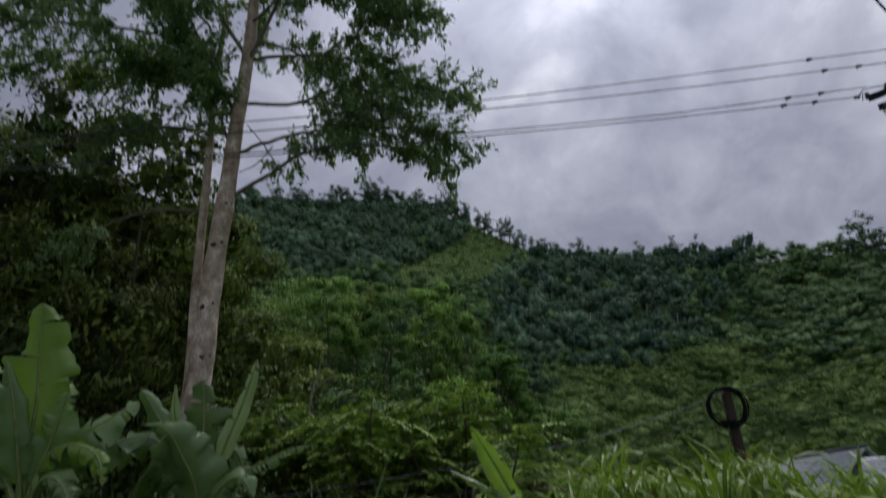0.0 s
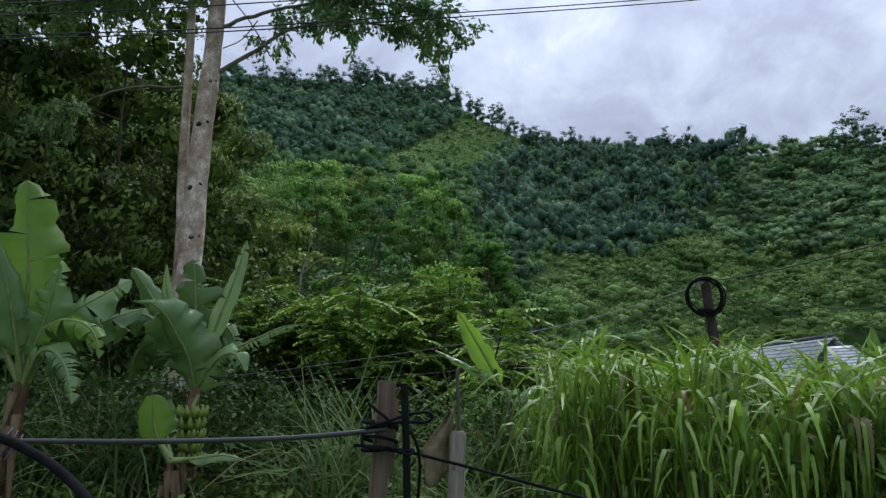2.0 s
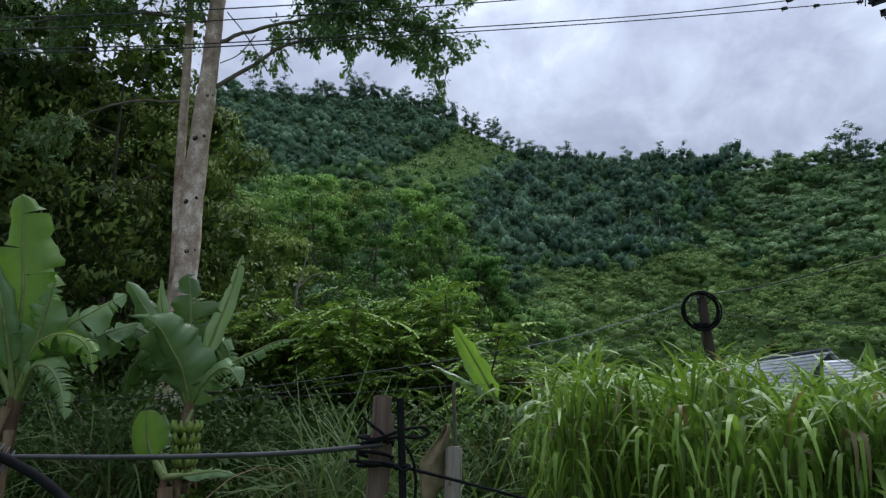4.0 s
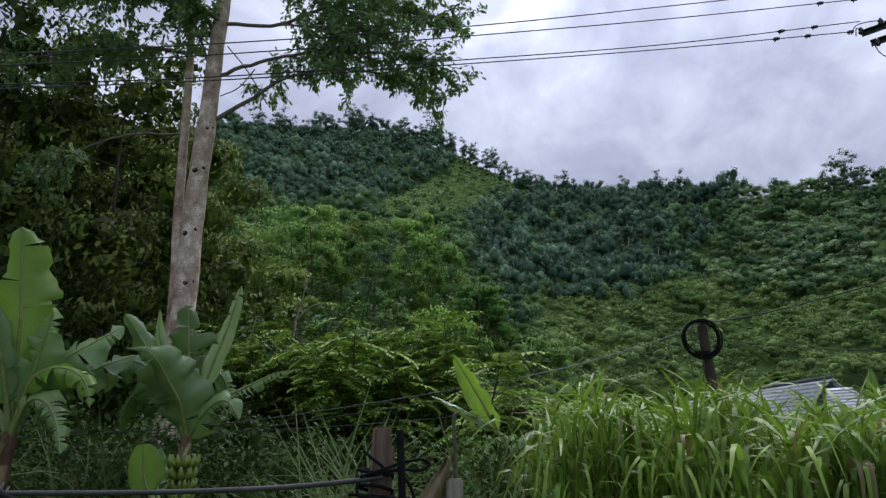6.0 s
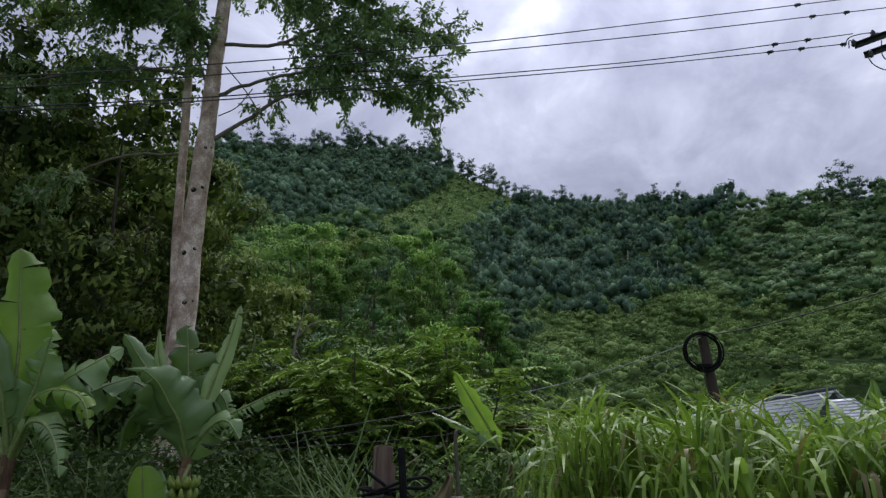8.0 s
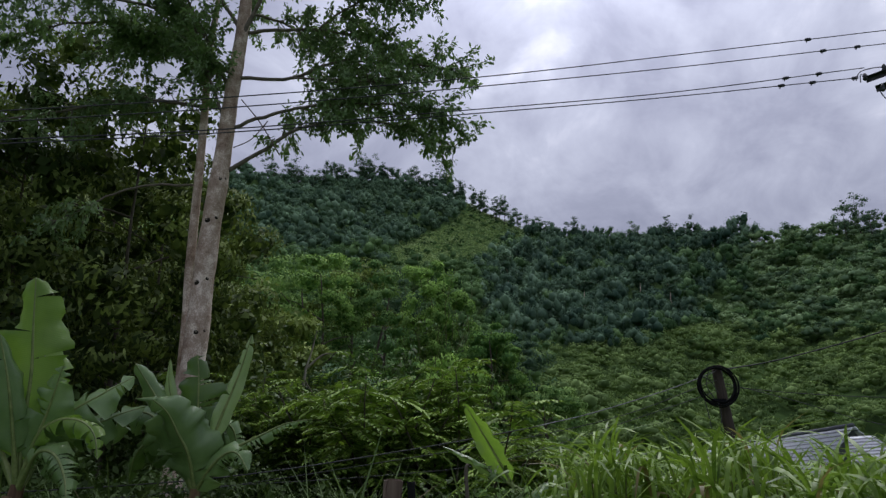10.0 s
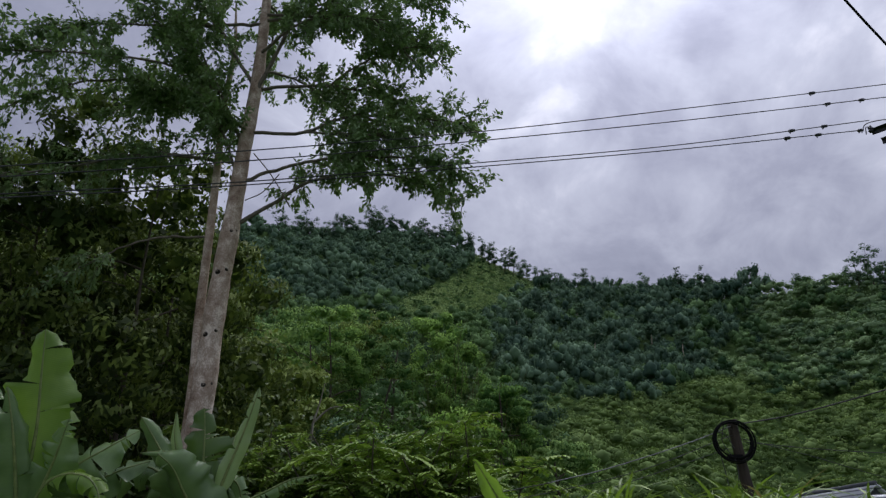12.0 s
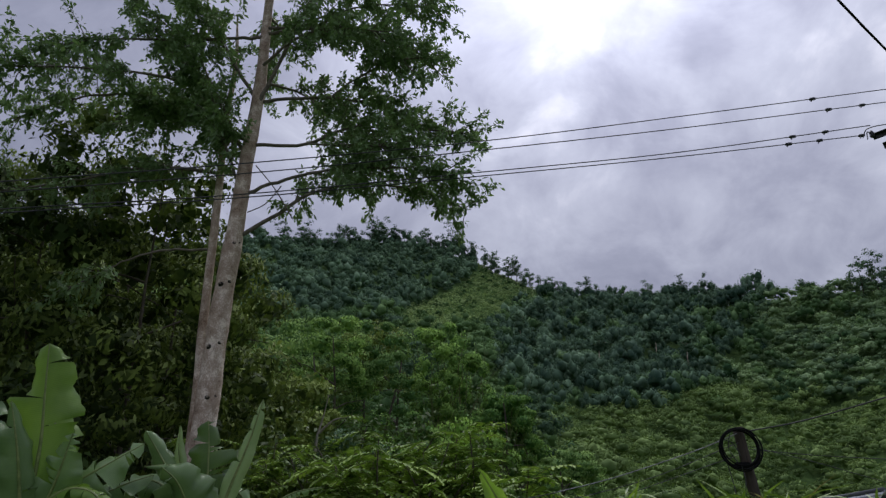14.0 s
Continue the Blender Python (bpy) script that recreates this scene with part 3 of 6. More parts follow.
def leafy_tree(name, at, label, category, height, spread, trunk_r, limbs, twigs, leaves, leaf, seed, mat, bark=None, first=0.3,
               rise=0.5, droop=0.7, lean=(0, 0), group="", reach=0.45, tip=0.12, heart=0.0, facets=8):
    """A tree: tapered trunk, limbs that fork into twigs, and a crown of single leaves."""
    rng = np.random.default_rng(seed)
    bark = bark or M_TWIG
    top = base(name, at, label, category, group)
    trunk = branch_path((0, 0, -0.2), unit(np.array([lean[0], lean[1], 1.0])), height * 0.92, rng, 9, wander=0.07)
    tr = np.linspace(trunk_r, trunk_r * tip, len(trunk))
    mesh_object("trunk", *tube(trunk, tr, 9), bark, top, smooth=True)
    ends, dirs = [], []
    for i in range(limbs):
        s = first + (1 - first) * (i + rng.uniform(0, 0.8)) / limbs
        q = s * (len(trunk) - 1)
        k = min(int(q), len(trunk) - 2)
        p = trunk[k] + (trunk[k + 1] - trunk[k]) * (q - k)
        a = i * 2.4 + rng.uniform(-0.5, 0.5)
        shape = math.sin(math.pi * min(1.0, 0.25 + 0.75 * (1 - s) / (1 - first) + 0.12))
        length = spread * (0.45 + 0.65 * shape) * rng.uniform(0.75, 1.15)
        d = unit(np.array([math.cos(a), math.sin(a), rise + 0.5 * (s - 0.5)]))
        limb = branch_path(p, d, length, rng, 6, sag=0.35)
        wood = [tube(limb, np.linspace(trunk_r * 0.34 * (1.1 - s * 0.6), 0.008, len(limb)), 5)]
        for _ in range(twigs):
            u = rng.uniform(0.25, 1.0) * (len(limb) - 1)
            k = min(int(u), len(limb) - 2)
            b = limb[k] + (limb[k + 1] - limb[k]) * (u - k)
            dd = unit(limb[k + 1] - limb[k] + rng.normal(scale=0.75, size=3))
            tw = branch_path(b, dd, length * rng.uniform(0.16, 0.38), rng, 3, sag=0.5)
            wood.append(tube(tw, np.linspace(0.012, 0.004, len(tw)), 3))
            ends.append(tw[-1])
            dirs.append(unit(tw[-1] - tw[-2]))
        mesh_object("limb", *join(wood), bark, top)
    ends = np.array(ends)
    n = len(ends)
    r = reach * rng.uniform(0.55, 1.25, n)
    if heart:
        stretch = np.stack([rng.uniform(0.8, 1.3, n), rng.uniform(0.8, 1.3, n), rng.uniform(0.5, 0.95, n)], -1)
        v, f, soft = thatch(ends, r, stretch, leaves, np.full(n, leaf[0]), rng, 0.4, heart, leaf[1] / leaf[0], droop, facets)
    else:
        v, f, soft = puffs(ends, r, leaves, np.full(n, leaf[0]), rng, 0.35, 0.6, -0.5, leaf[1] / leaf[0], droop)
    mesh_object("crown", v, f, mat, top, normals=soft)
    return top


def lumpy_tree(name, at, label, category, height, width, lumps, cards, leaf, seed, mat, group="", trunk_r=0.12, tall=(0.5, 0.85), lump=(0.24, 0.42), mid=0.55, deep=0.46, core=18, hang=0.4, slim=0.5, bark=None, low=-0.4):
    """A tree whose crown is a heap of leafy lumps, carried by a trunk and a few limbs."""
    rng = np.random.default_rng(seed)
    top = base(name, at, label, category, group)
    trunk = branch_path((0, 0, -0.2), np.array([0.0, 0.0, 1.0]), height * 0.85, rng, 8, wander=0.06)
    mesh_object("trunk", *tube(trunk, np.linspace(trunk_r, trunk_r * 0.2, len(trunk)), 8), bark or M_TWIG, top, smooth=True)
    for i in range(7):
        a = i * 2.4 + rng.uniform(-0.4, 0.4)
        limb = branch_path(trunk[2 + i % 5], unit(np.array([math.cos(a), math.sin(a), 0.7])), width * rng.uniform(0.6, 0.9), rng, 5, sag=0.3)
        mesh_object("limb", *tube(limb, np.linspace(trunk_r * 0.4, 0.01, len(limb)), 5), bark or M_TWIG, top)
    one = np.zeros(1)
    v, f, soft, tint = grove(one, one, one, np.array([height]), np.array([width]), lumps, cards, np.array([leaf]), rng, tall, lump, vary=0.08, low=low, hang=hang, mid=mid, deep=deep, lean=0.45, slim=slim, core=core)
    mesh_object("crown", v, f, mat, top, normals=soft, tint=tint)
    return top


# ------------------------------------------------------------ the tall two-stemmed tree
def tall_tree():
    rng = np.random.default_rng(5)
    at = np.array([-4.24, 11.0, 0.0])
    top = base("tall_tree", at, "tall pale-barked tree with two stems and airy drooping leaves", "tree")
    main = smooth_path([(0.02, 0, -0.3), (0.1, 0, 2.0), (0.14, 0, 3.94), (0.14, 0, 4.9), (0.17, 0, 5.92), (0.22, 0, 6.91), (0.25, 0, 8.2), (0.28, 0, 8.85), (0.33, 0, 10.05),
                        (0.3, 0.05, 11.2), (0.26, 0.1, 12.44), (0.28, 0.1, 14.5), (0.4, 0.2, 16.6)], 6)
    rad = np.interp(main[:, 2], [0, 3.5, 6.85, 7.4, 9.8, 12.4, 14.5, 16.6], [0.25, 0.195, 0.16, 0.145, 0.122, 0.09, 0.06, 0.02])
    rad = rad * (1 + 0.035 * np.sin(main[:, 2] * 5.1) + 0.02 * np.sin(main[:, 2] * 12.7))
    trunk = mesh_object("trunk", *tube(main, rad, 20), M_BARK, top, smooth=True)
    second = smooth_path([(-0.12, 0.35, -0.3), (-0.16, 0.38, 2.0), (-0.21, 0.4, 4.03), (-0.27, 0.4, 5.02), (-0.3, 0.4, 6.09), (-0.33, 0.4, 7.23), (-0.38, 0.42, 8.47),
                          (-0.46, 0.45, 9.6), (-0.4, 0.45, 11.0), (-0.6, 0.6, 12.6)], 6)
    rad2 = np.interp(second[:, 2], [0, 3.6, 7.0, 9.6, 11.0, 12.6], [0.115, 0.085, 0.076, 0.066, 0.05, 0.015])
    mesh_object("second_trunk", *tube(second, rad2, 16), M_BARK, top, smooth=True)
    # dark scars where whorls of branches fell off
    for z, r, s in ((3.86, 0.19, 0.8), (4.75, 0.182, 0.75), (5.87, 0.17, 0.8), (6.62, 0.16, 0.7)):
        cx = float(np.interp(z, main[:, 2], main[:, 0]))
        turn = rng.uniform(-0.25, 0.25)
        for a, zz, w in ((-1.6 + turn * 2, rng.uniform(-0.04, 0.02), 0.064), (-0.75 + turn, rng.uniform(0.02, 0.07), 0.042)):
            c = np.array([cx + math.cos(a) * (r - 0.012), math.sin(a) * (r - 0.012), z + zz])
            out = np.array([math.cos(a), math.sin(a), 0.15])
            tip = c + out * 0.028
            v, f = tube(np.array([c - out * 0.03, c, c + out * 0.016, tip]), [w * s, w * s, w * 0.7 * s, 0.012], 9)
            mesh_object("branch_scar", v, f, M_SCAR, trunk, "dark knotty branch scar", smooth=True)
    # limbs: points from the stem outwards, starting radius
    limbs = [
        ([(0.32, 0, 6.82), (0.97, 0.1, 7.34), (1.52, 0.2, 7.79), (2.28, 0.3, 8.03), (3.08, 0.4, 8.02), (3.84, 0.5, 7.88), (4.45, 0.5, 7.54)], 0.052),
        ([(0.34, 0, 7.7), (1.04, 0, 7.98), (1.76, 0, 8.15), (2.17, -0.1, 8.13), (2.92, -0.2, 8.08), (3.76, -0.2, 8.03), (4.2, -0.2, 7.84)], 0.045),
        ([(0.36, 0, 8.76), (1.38, 0, 8.76), (1.99, 0, 9.05), (2.63, 0, 9.14), (3.09, 0, 8.99), (3.53, 0, 8.66)], 0.045),
        ([(0.38, 0, 9.78), (1.0, 0, 9.83), (1.77, 0, 9.83), (2.45, 0.2, 9.85), (2.99, 0.3, 9.75), (3.5, 0.4, 9.4), (4.1, 0.4, 9.25), (4.5, 0.4, 9.2)], 0.045),
        ([(0.36, 0, 11.65), (1.37, -0.1, 11.49), (2.36, -0.2, 11.27), (3.0, -0.3, 10.8), (3.4, -0.4, 10.2)], 0.04),
        ([(-0.32, 0.4, 6.74), (-0.95, 0.3, 6.7), (-1.34, 0.1, 6.55), (-1.76, 0, 6.33), (-2.09, -0.2, 5.98), (-2.47, -0.3, 5.67)], 0.032),
        ([(0.2, 0, 7.85), (-0.09, -0.2, 8.58), (-0.3, -0.3, 9.18), (-0.6, -0.4, 9.9), (-1.2, -0.5, 10.5)], 0.036),
        ([(0.16, 0, 8.88), (-0.48, 0.2, 9.26), (-1.24, 0.4, 9.66), (-1.8, 0.5, 9.98), (-2.47, 0.6, 10.21)], 0.04),
        ([(0.36, 0, 11.5), (0.9, 0.2, 11.75), (1.7, 0.3, 11.9), (2.6, 0.4, 11.8), (3.4, 0.6, 11.5), (3.9, 0.6, 10.9)], 0.045),
        ([(1.0, -0.1, 11.55), (1.7, -0.1, 11.9), (2.5, -0.1, 12.1), (3.3, -0.1, 12.1), (3.9, -0.1, 12.0)], 0.03),
        ([(1.77, 0, 9.83), (2.4, -0.1, 10.3), (3.0, -0.2, 10.55), (3.6, -0.2, 10.6)], 0.028),
        ([(1.38, 0, 8.76), (2.0, -0.2, 8.6), (2.7, -0.3, 8.5), (3.3, -0.3, 8.45)], 0.026),
        ([(0.36, -0.05, 9.7), (0.75, -0.2, 10.6), (1.2, -0.4, 11.7), (1.7, -0.5, 12.8), (2.3, -0.5, 13.8), (3.0, -0.6, 14.4)], 0.055),
        ([(0.3, 0, 9.8), (-0.2, -0.2, 10.6), (-0.75, -0.4, 11.5), (-1.3, -0.6, 12.4), (-1.7, -0.7, 12.9)], 0.05),
        ([(0.25, 0, 8.5), (-0.1, -0.2, 9.1), (-0.35, -0.35, 9.7), (-0.9, -0.5, 10.6), (-1.6, -0.7, 11.3)], 0.05),
        ([(0.3, 0, 11.4), (-0.4, -0.1, 11.3), (-1.2, -0.3, 11.1), (-2.1, -0.6, 10.9), (-2.9, -0.7, 10.8), (-3.5, -0.8, 10.6)], 0.045),
        ([(-0.42, 0.45, 8.4), (-1.2, 0.3, 8.45), (-2.1, 0.1, 8.3), (-3.1, 0.0, 8.0), (-4.3, 0.0, 7.85), (-5.4, 0.1, 7.9)], 0.05),
        ([(-0.42, 0.5, 9.4), (-1.1, 0.4, 9.8), (-2.0, 0.2, 10.1), (-3.0, 0.1, 10.1), (-3.8, 0.2, 10.0), (-4.7, 0.3, 9.7)], 0.05),
        ([(-0.42, 0.5, 9.5), (-0.9, 0.9, 10.2), (-1.6, 1.3, 10.7), (-2.5, 1.6, 10.9), (-3.4, 1.8, 10.5)], 0.045),
        ([(0.35, 0, 12.6), (1.1, 0.2, 13.1), (1.9, 0.3, 13.3), (2.9, 0.5, 13.2), (3.8, 0.6, 12.9)], 0.045),
        ([(0.3, 0, 12.9), (-0.5, 0.2, 13.4), (-1.5, 0.4, 13.6), (-2.4, 0.4, 13.4), (-3.0, 0.4, 13.1)], 0.045),
        ([(0.3, 0.1, 14.2), (0.8, 0.6, 14.9), (1.6, 0.9, 15.4), (2.5, 1.0, 15.5)], 0.035),
        ([(0.3, 0.1, 14.4), (-0.4, 0.3, 15.2), (-1.3, 0.3, 15.6), (-2.4, 0.1, 15.5)], 0.035),
        ([(0.36, 0.1, 10.3), (0.8, 0.9, 10.7), (1.3, 1.8, 10.9), (1.9, 2.6, 10.7)], 0.04),
        ([(0.3, 0.1, 12.1), (0.2, 1.1, 12.6), (-0.2, 2.1, 12.7), (-0.6, 3.0, 12.4)], 0.04),
        ([(-0.4, 0.5, 9.9), (-1.0, -0.3, 10.0), (-1.9, -1.0, 9.8), (-2.9, -1.5, 9.5), (-4.0, -1.8, 9.3)], 0.04),
        ([(0.38, -0.1, 10.6), (1.1, -0.5, 10.9), (1.9, -0.8, 10.9), (2.8, -1.0, 10.6)], 0.04),
        ([(0.35, -0.1, 13.4), (0.9, -0.9, 13.9), (1.6, -1.5, 14.0), (2.4, -1.9, 13.6)], 0.035),
        ([(0.3, -0.1, 13.0), (-0.4, -1.0, 13.5), (-1.0, -1.6, 13.6)], 0.035),
    ]
    twig_w, ends, dirs = [], [], []
    for num, (pts, r0) in enumerate(limbs):
        path = smooth_path(pts, 5)
        path[1:] += rng.normal(scale=0.008, size=(len(path) - 1, 3))
        mesh_object("limb", *tube(path, np.linspace(r0 * 0.82, 0.01, len(path)), 8), M_LIMB, top, smooth=True)
        n = int(len(path) * (2.3 if pts[-1][0] < 0 else 1.55 if num < 3 else 1.75))
        if num == 5:
            n = 8
        for _ in range(n):
            u = rng.uniform(0.6 if num == 5 else 0.12 if pts[-1][0] < 0 else 0.2, 1.0) * (len(path) - 1.01)
            k = int(u)
            p = path[k] + (path[k + 1] - path[k]) * (u - k)
            d = unit(unit(path[k + 1] - path[k]) * 0.8 + rng.normal(scale=0.7, size=3))
            tw = branch_path(p, d, rng.uniform(0.3, 0.9), rng, 4, sag=0.15)
            twig_w.append(tube(tw, np.linspace(0.012, 0.004, len(tw)), 3))
            for m in range(2, len(tw)):
                ends.append(tw[m])
                dirs.append(unit(tw[m] - tw[m - 1]))
    # bare hanging twigs
    for pts in ([(0.45, 0, 8.3), (0.85, 0, 7.8), (1.25, 0, 7.15)], [(0.4, 0, 7.3), (0.7, 0.05, 7.5), (0.95, 0.1, 7.9)], [(2.2, 0.3, 9.6), (2.22, 0.3, 9.1), (2.3, 0.3, 8.5)]):
        twig_w.append(tube(smooth_path(pts), 0.011, 4))
    tagged(mesh_object("twig_work", *join(twig_w), M_LIMB, top), kind="stuff")
    v, f = spray(np.array(ends), np.array(dirs), 18, 0.15, 0.125, 0.052, rng, 0.6)
    mesh_object("crown", v, f, M_TALL, top, "airy dark green drooping leaves")


tall_tree()


# ------------------------------------------------------------ thicket behind it
def thicket_trees():
    spots = [(-37, 14.5, 10.2), (-31.5, 16.5, 12.4), (-26, 15.5, 11.0), (-23.5, 18.0, 11.2), (-23.5, 20.5, 9.6), (-34, 21, 14.0), (-28, 22, 14.6),
             (-21.5, 24, 12.2), (-19.5, 27, 8.8), (-42, 17, 11.0)]
    for i, (az, r, h) in enumerate(spots):
        x, y, z = at_bearing(az, r)
        lumpy_tree("thicket_tree", (float(x), float(y), float(z)), "dense dark green broadleaf tree in the thicket", "tree", h, 2.5 + 0.05 * h, 46, 120,
                   0.15, 40 + i, M_NEAR, "thicket trees", 0.075, (0.45, 0.8), (0.17, 0.31), 0.5, 0.5, 44, 0.7, 0.42, low=-0.9)
    rng = np.random.default_rng(33)
    n = 26
    az, r = np.linspace(-46, -17.5, n) + rng.normal(scale=0.8, size=n), rng.uniform(23, 33, n)
    x, y, z = at_bearing(az, r)
    h = r * np.tan(np.radians(np.interp(az, [-46, -24, -17], [24, 23, 19]))) * rng.uniform(0.8, 1.0, n) + 1.6 - z
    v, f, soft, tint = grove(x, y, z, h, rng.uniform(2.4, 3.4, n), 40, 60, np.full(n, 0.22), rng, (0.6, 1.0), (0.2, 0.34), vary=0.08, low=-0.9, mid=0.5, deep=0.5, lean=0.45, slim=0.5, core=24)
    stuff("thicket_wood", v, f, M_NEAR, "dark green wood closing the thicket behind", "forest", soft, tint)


thicket_trees()


# ------------------------------------------------------------ middle distance trees and bamboo
def middle_trees():
    # bearing, distance, height, spread, material
    spots = [(-11.5, 33, 10.0, 3.2, M_MID), (-8.0, 36, 9.5, 3.0, M_NEAR), (-13.5, 28, 7.6, 2.2, M_NEAR), (-5.0, 40, 9.0, 2.6, M_FAR),
             (-9.8, 26, 5.2, 2.2, M_FAR), (-6.2, 28, 4.6, 2.0, M_BAMBOO), (5.6, 38, 6.4, 2.4, M_FAR), (-15, 36, 9.8, 2.8, M_MID), (8.5, 34, 4.0, 2.0, M_MID), (-2.3, 27, 3.6, 1.8, M_MID), (-10.4, 31, 9.9, 2.4, M_BAMBOO), (-6.9, 33, 10.0, 2.3, M_MID), (3.8, 33, 6.6, 1.7, M_BAMBOO), (-2.5, 26, 4.9, 1.0, M_BAMBOO)]
    for i, (az, r, h, s, m) in enumerate(spots):
        x, y, z = at_bearing(az, r)
        lumpy_tree("hillside_tree", (float(x), float(y), float(z)), "light green feathery tree at the hill's foot", "tree", h, s * 0.95, 26, 150,
                   0.135, 70 + i, m, "trees at the hill's foot", 0.12, (0.4, 0.7), (0.18, 0.36), 0.6, 0.4, 54, 0.5, 0.45, low=-0.5)
    x, y, z = at_bearing(-13.2, 25)
    leafy_tree("yellow_tree", (float(x), float(y), float(z)), "small tree with yellowing leaves", "tree", 6.6, 1.3, 0.07, 10, 9, 10, (0.24, 0.1), 95, M_YELLOW,
               first=0.55, group="", reach=0.4)


def bamboo(az, r, height, width, seed):
    rng = np.random.default_rng(seed)
    x, y, z = at_bearing(az, r)
    top = base("bamboo_clump", (float(x), float(y), float(z)), "tall feathery bamboo clump arching at its tips", "bamboo", "bamboo clumps")
    for i in range(12):
        a = rng.uniform(0, 6.28)
        b = np.array([math.cos(a), math.sin(a), 0]) * rng.uniform(0, 0.5)
        path = branch_path(b, unit(np.array([math.cos(a) * width, math.sin(a) * width, 1.0])), height * rng.uniform(0.6, 1.05), rng, 9, sag=0.55, wander=0.06)
        mesh_object("cane", *tube(path, np.linspace(0.045, 0.008, len(path)), 5), M_CULM, top)
    one = np.zeros(1)
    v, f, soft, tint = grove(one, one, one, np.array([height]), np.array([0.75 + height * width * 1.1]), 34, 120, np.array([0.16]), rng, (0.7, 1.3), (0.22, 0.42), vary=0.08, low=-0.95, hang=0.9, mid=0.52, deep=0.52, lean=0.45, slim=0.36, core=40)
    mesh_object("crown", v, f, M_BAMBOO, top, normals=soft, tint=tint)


middle_trees()
for spec in ((-2.3, 37, 9.3, 0.07, 1), (0.8, 37, 8.9, 0.07, 2), (3.5, 35, 6.4, 0.09, 3), (-3.2, 30, 5.3, 0.1, 4), (-0.7, 31, 4.8, 0.1, 6), (2.2, 31, 4.6, 0.1, 7), (5.0, 36, 4.8, 0.1, 8), (-0.7, 40, 9.6, 0.06, 9)):
    bamboo(*spec)


# ------------------------------------------------------------ hillsides
def scatter(rng, n, az0, az1, r0, r1):
    az = rng.uniform(az0, az1, n)
    r = np.sqrt(rng.uniform(r0 * r0, r1 * r1, n))
    x, y, z = at_bearing(az, r)
    return x, y, z, az, elevation(x, y, z), r


MEADOW = [(2.3, 24.0), (9.6, 21.8), (10.0, 19.4), (6.5, 18.4), (3.0, 17.2), (-2.0, 16.2), (-6.2, 17.6), (-4.0, 19.2), (-0.5, 20.3), (1.2, 21.6)]   # bearing, elevation


def meadow_at(az, el):
    """The cleared strip that runs down from the ridge."""
    inside = np.zeros(len(az), dtype=bool)
    for (a0, e0), (a1, e1) in zip(MEADOW, MEADOW[1:] + MEADOW[:1]):
        cross = ((e0 > el) != (e1 > el)) & (az < (a1 - a0) * (el - e0) / (e1 - e0 + 1e-9) + a0)
        inside ^= cross
    return inside


def forest_at(az, el):
    """The dark wood in the fold of the hill."""
    low = np.interp(az, [3, 6, 10.4, 17, 23.6, 27], [13.5, 10.6, 9.6, 10.6, 13.4, 17])
    left = np.interp(el, [9, 14, 17, 20], [3.5, 2.6, 5.0, 9.5])
    right = np.interp(el, [10, 13.4, 18], [17, 23.5, 25.5])
    return (el > low) & (az > left) & (az < right)


def wood_edge(x, y, az, el):
    return forest_at(az + wobble(x, y, 7.0, 4) * 1.1, el + wobble(x, y, 9.0, 5) * 0.7)


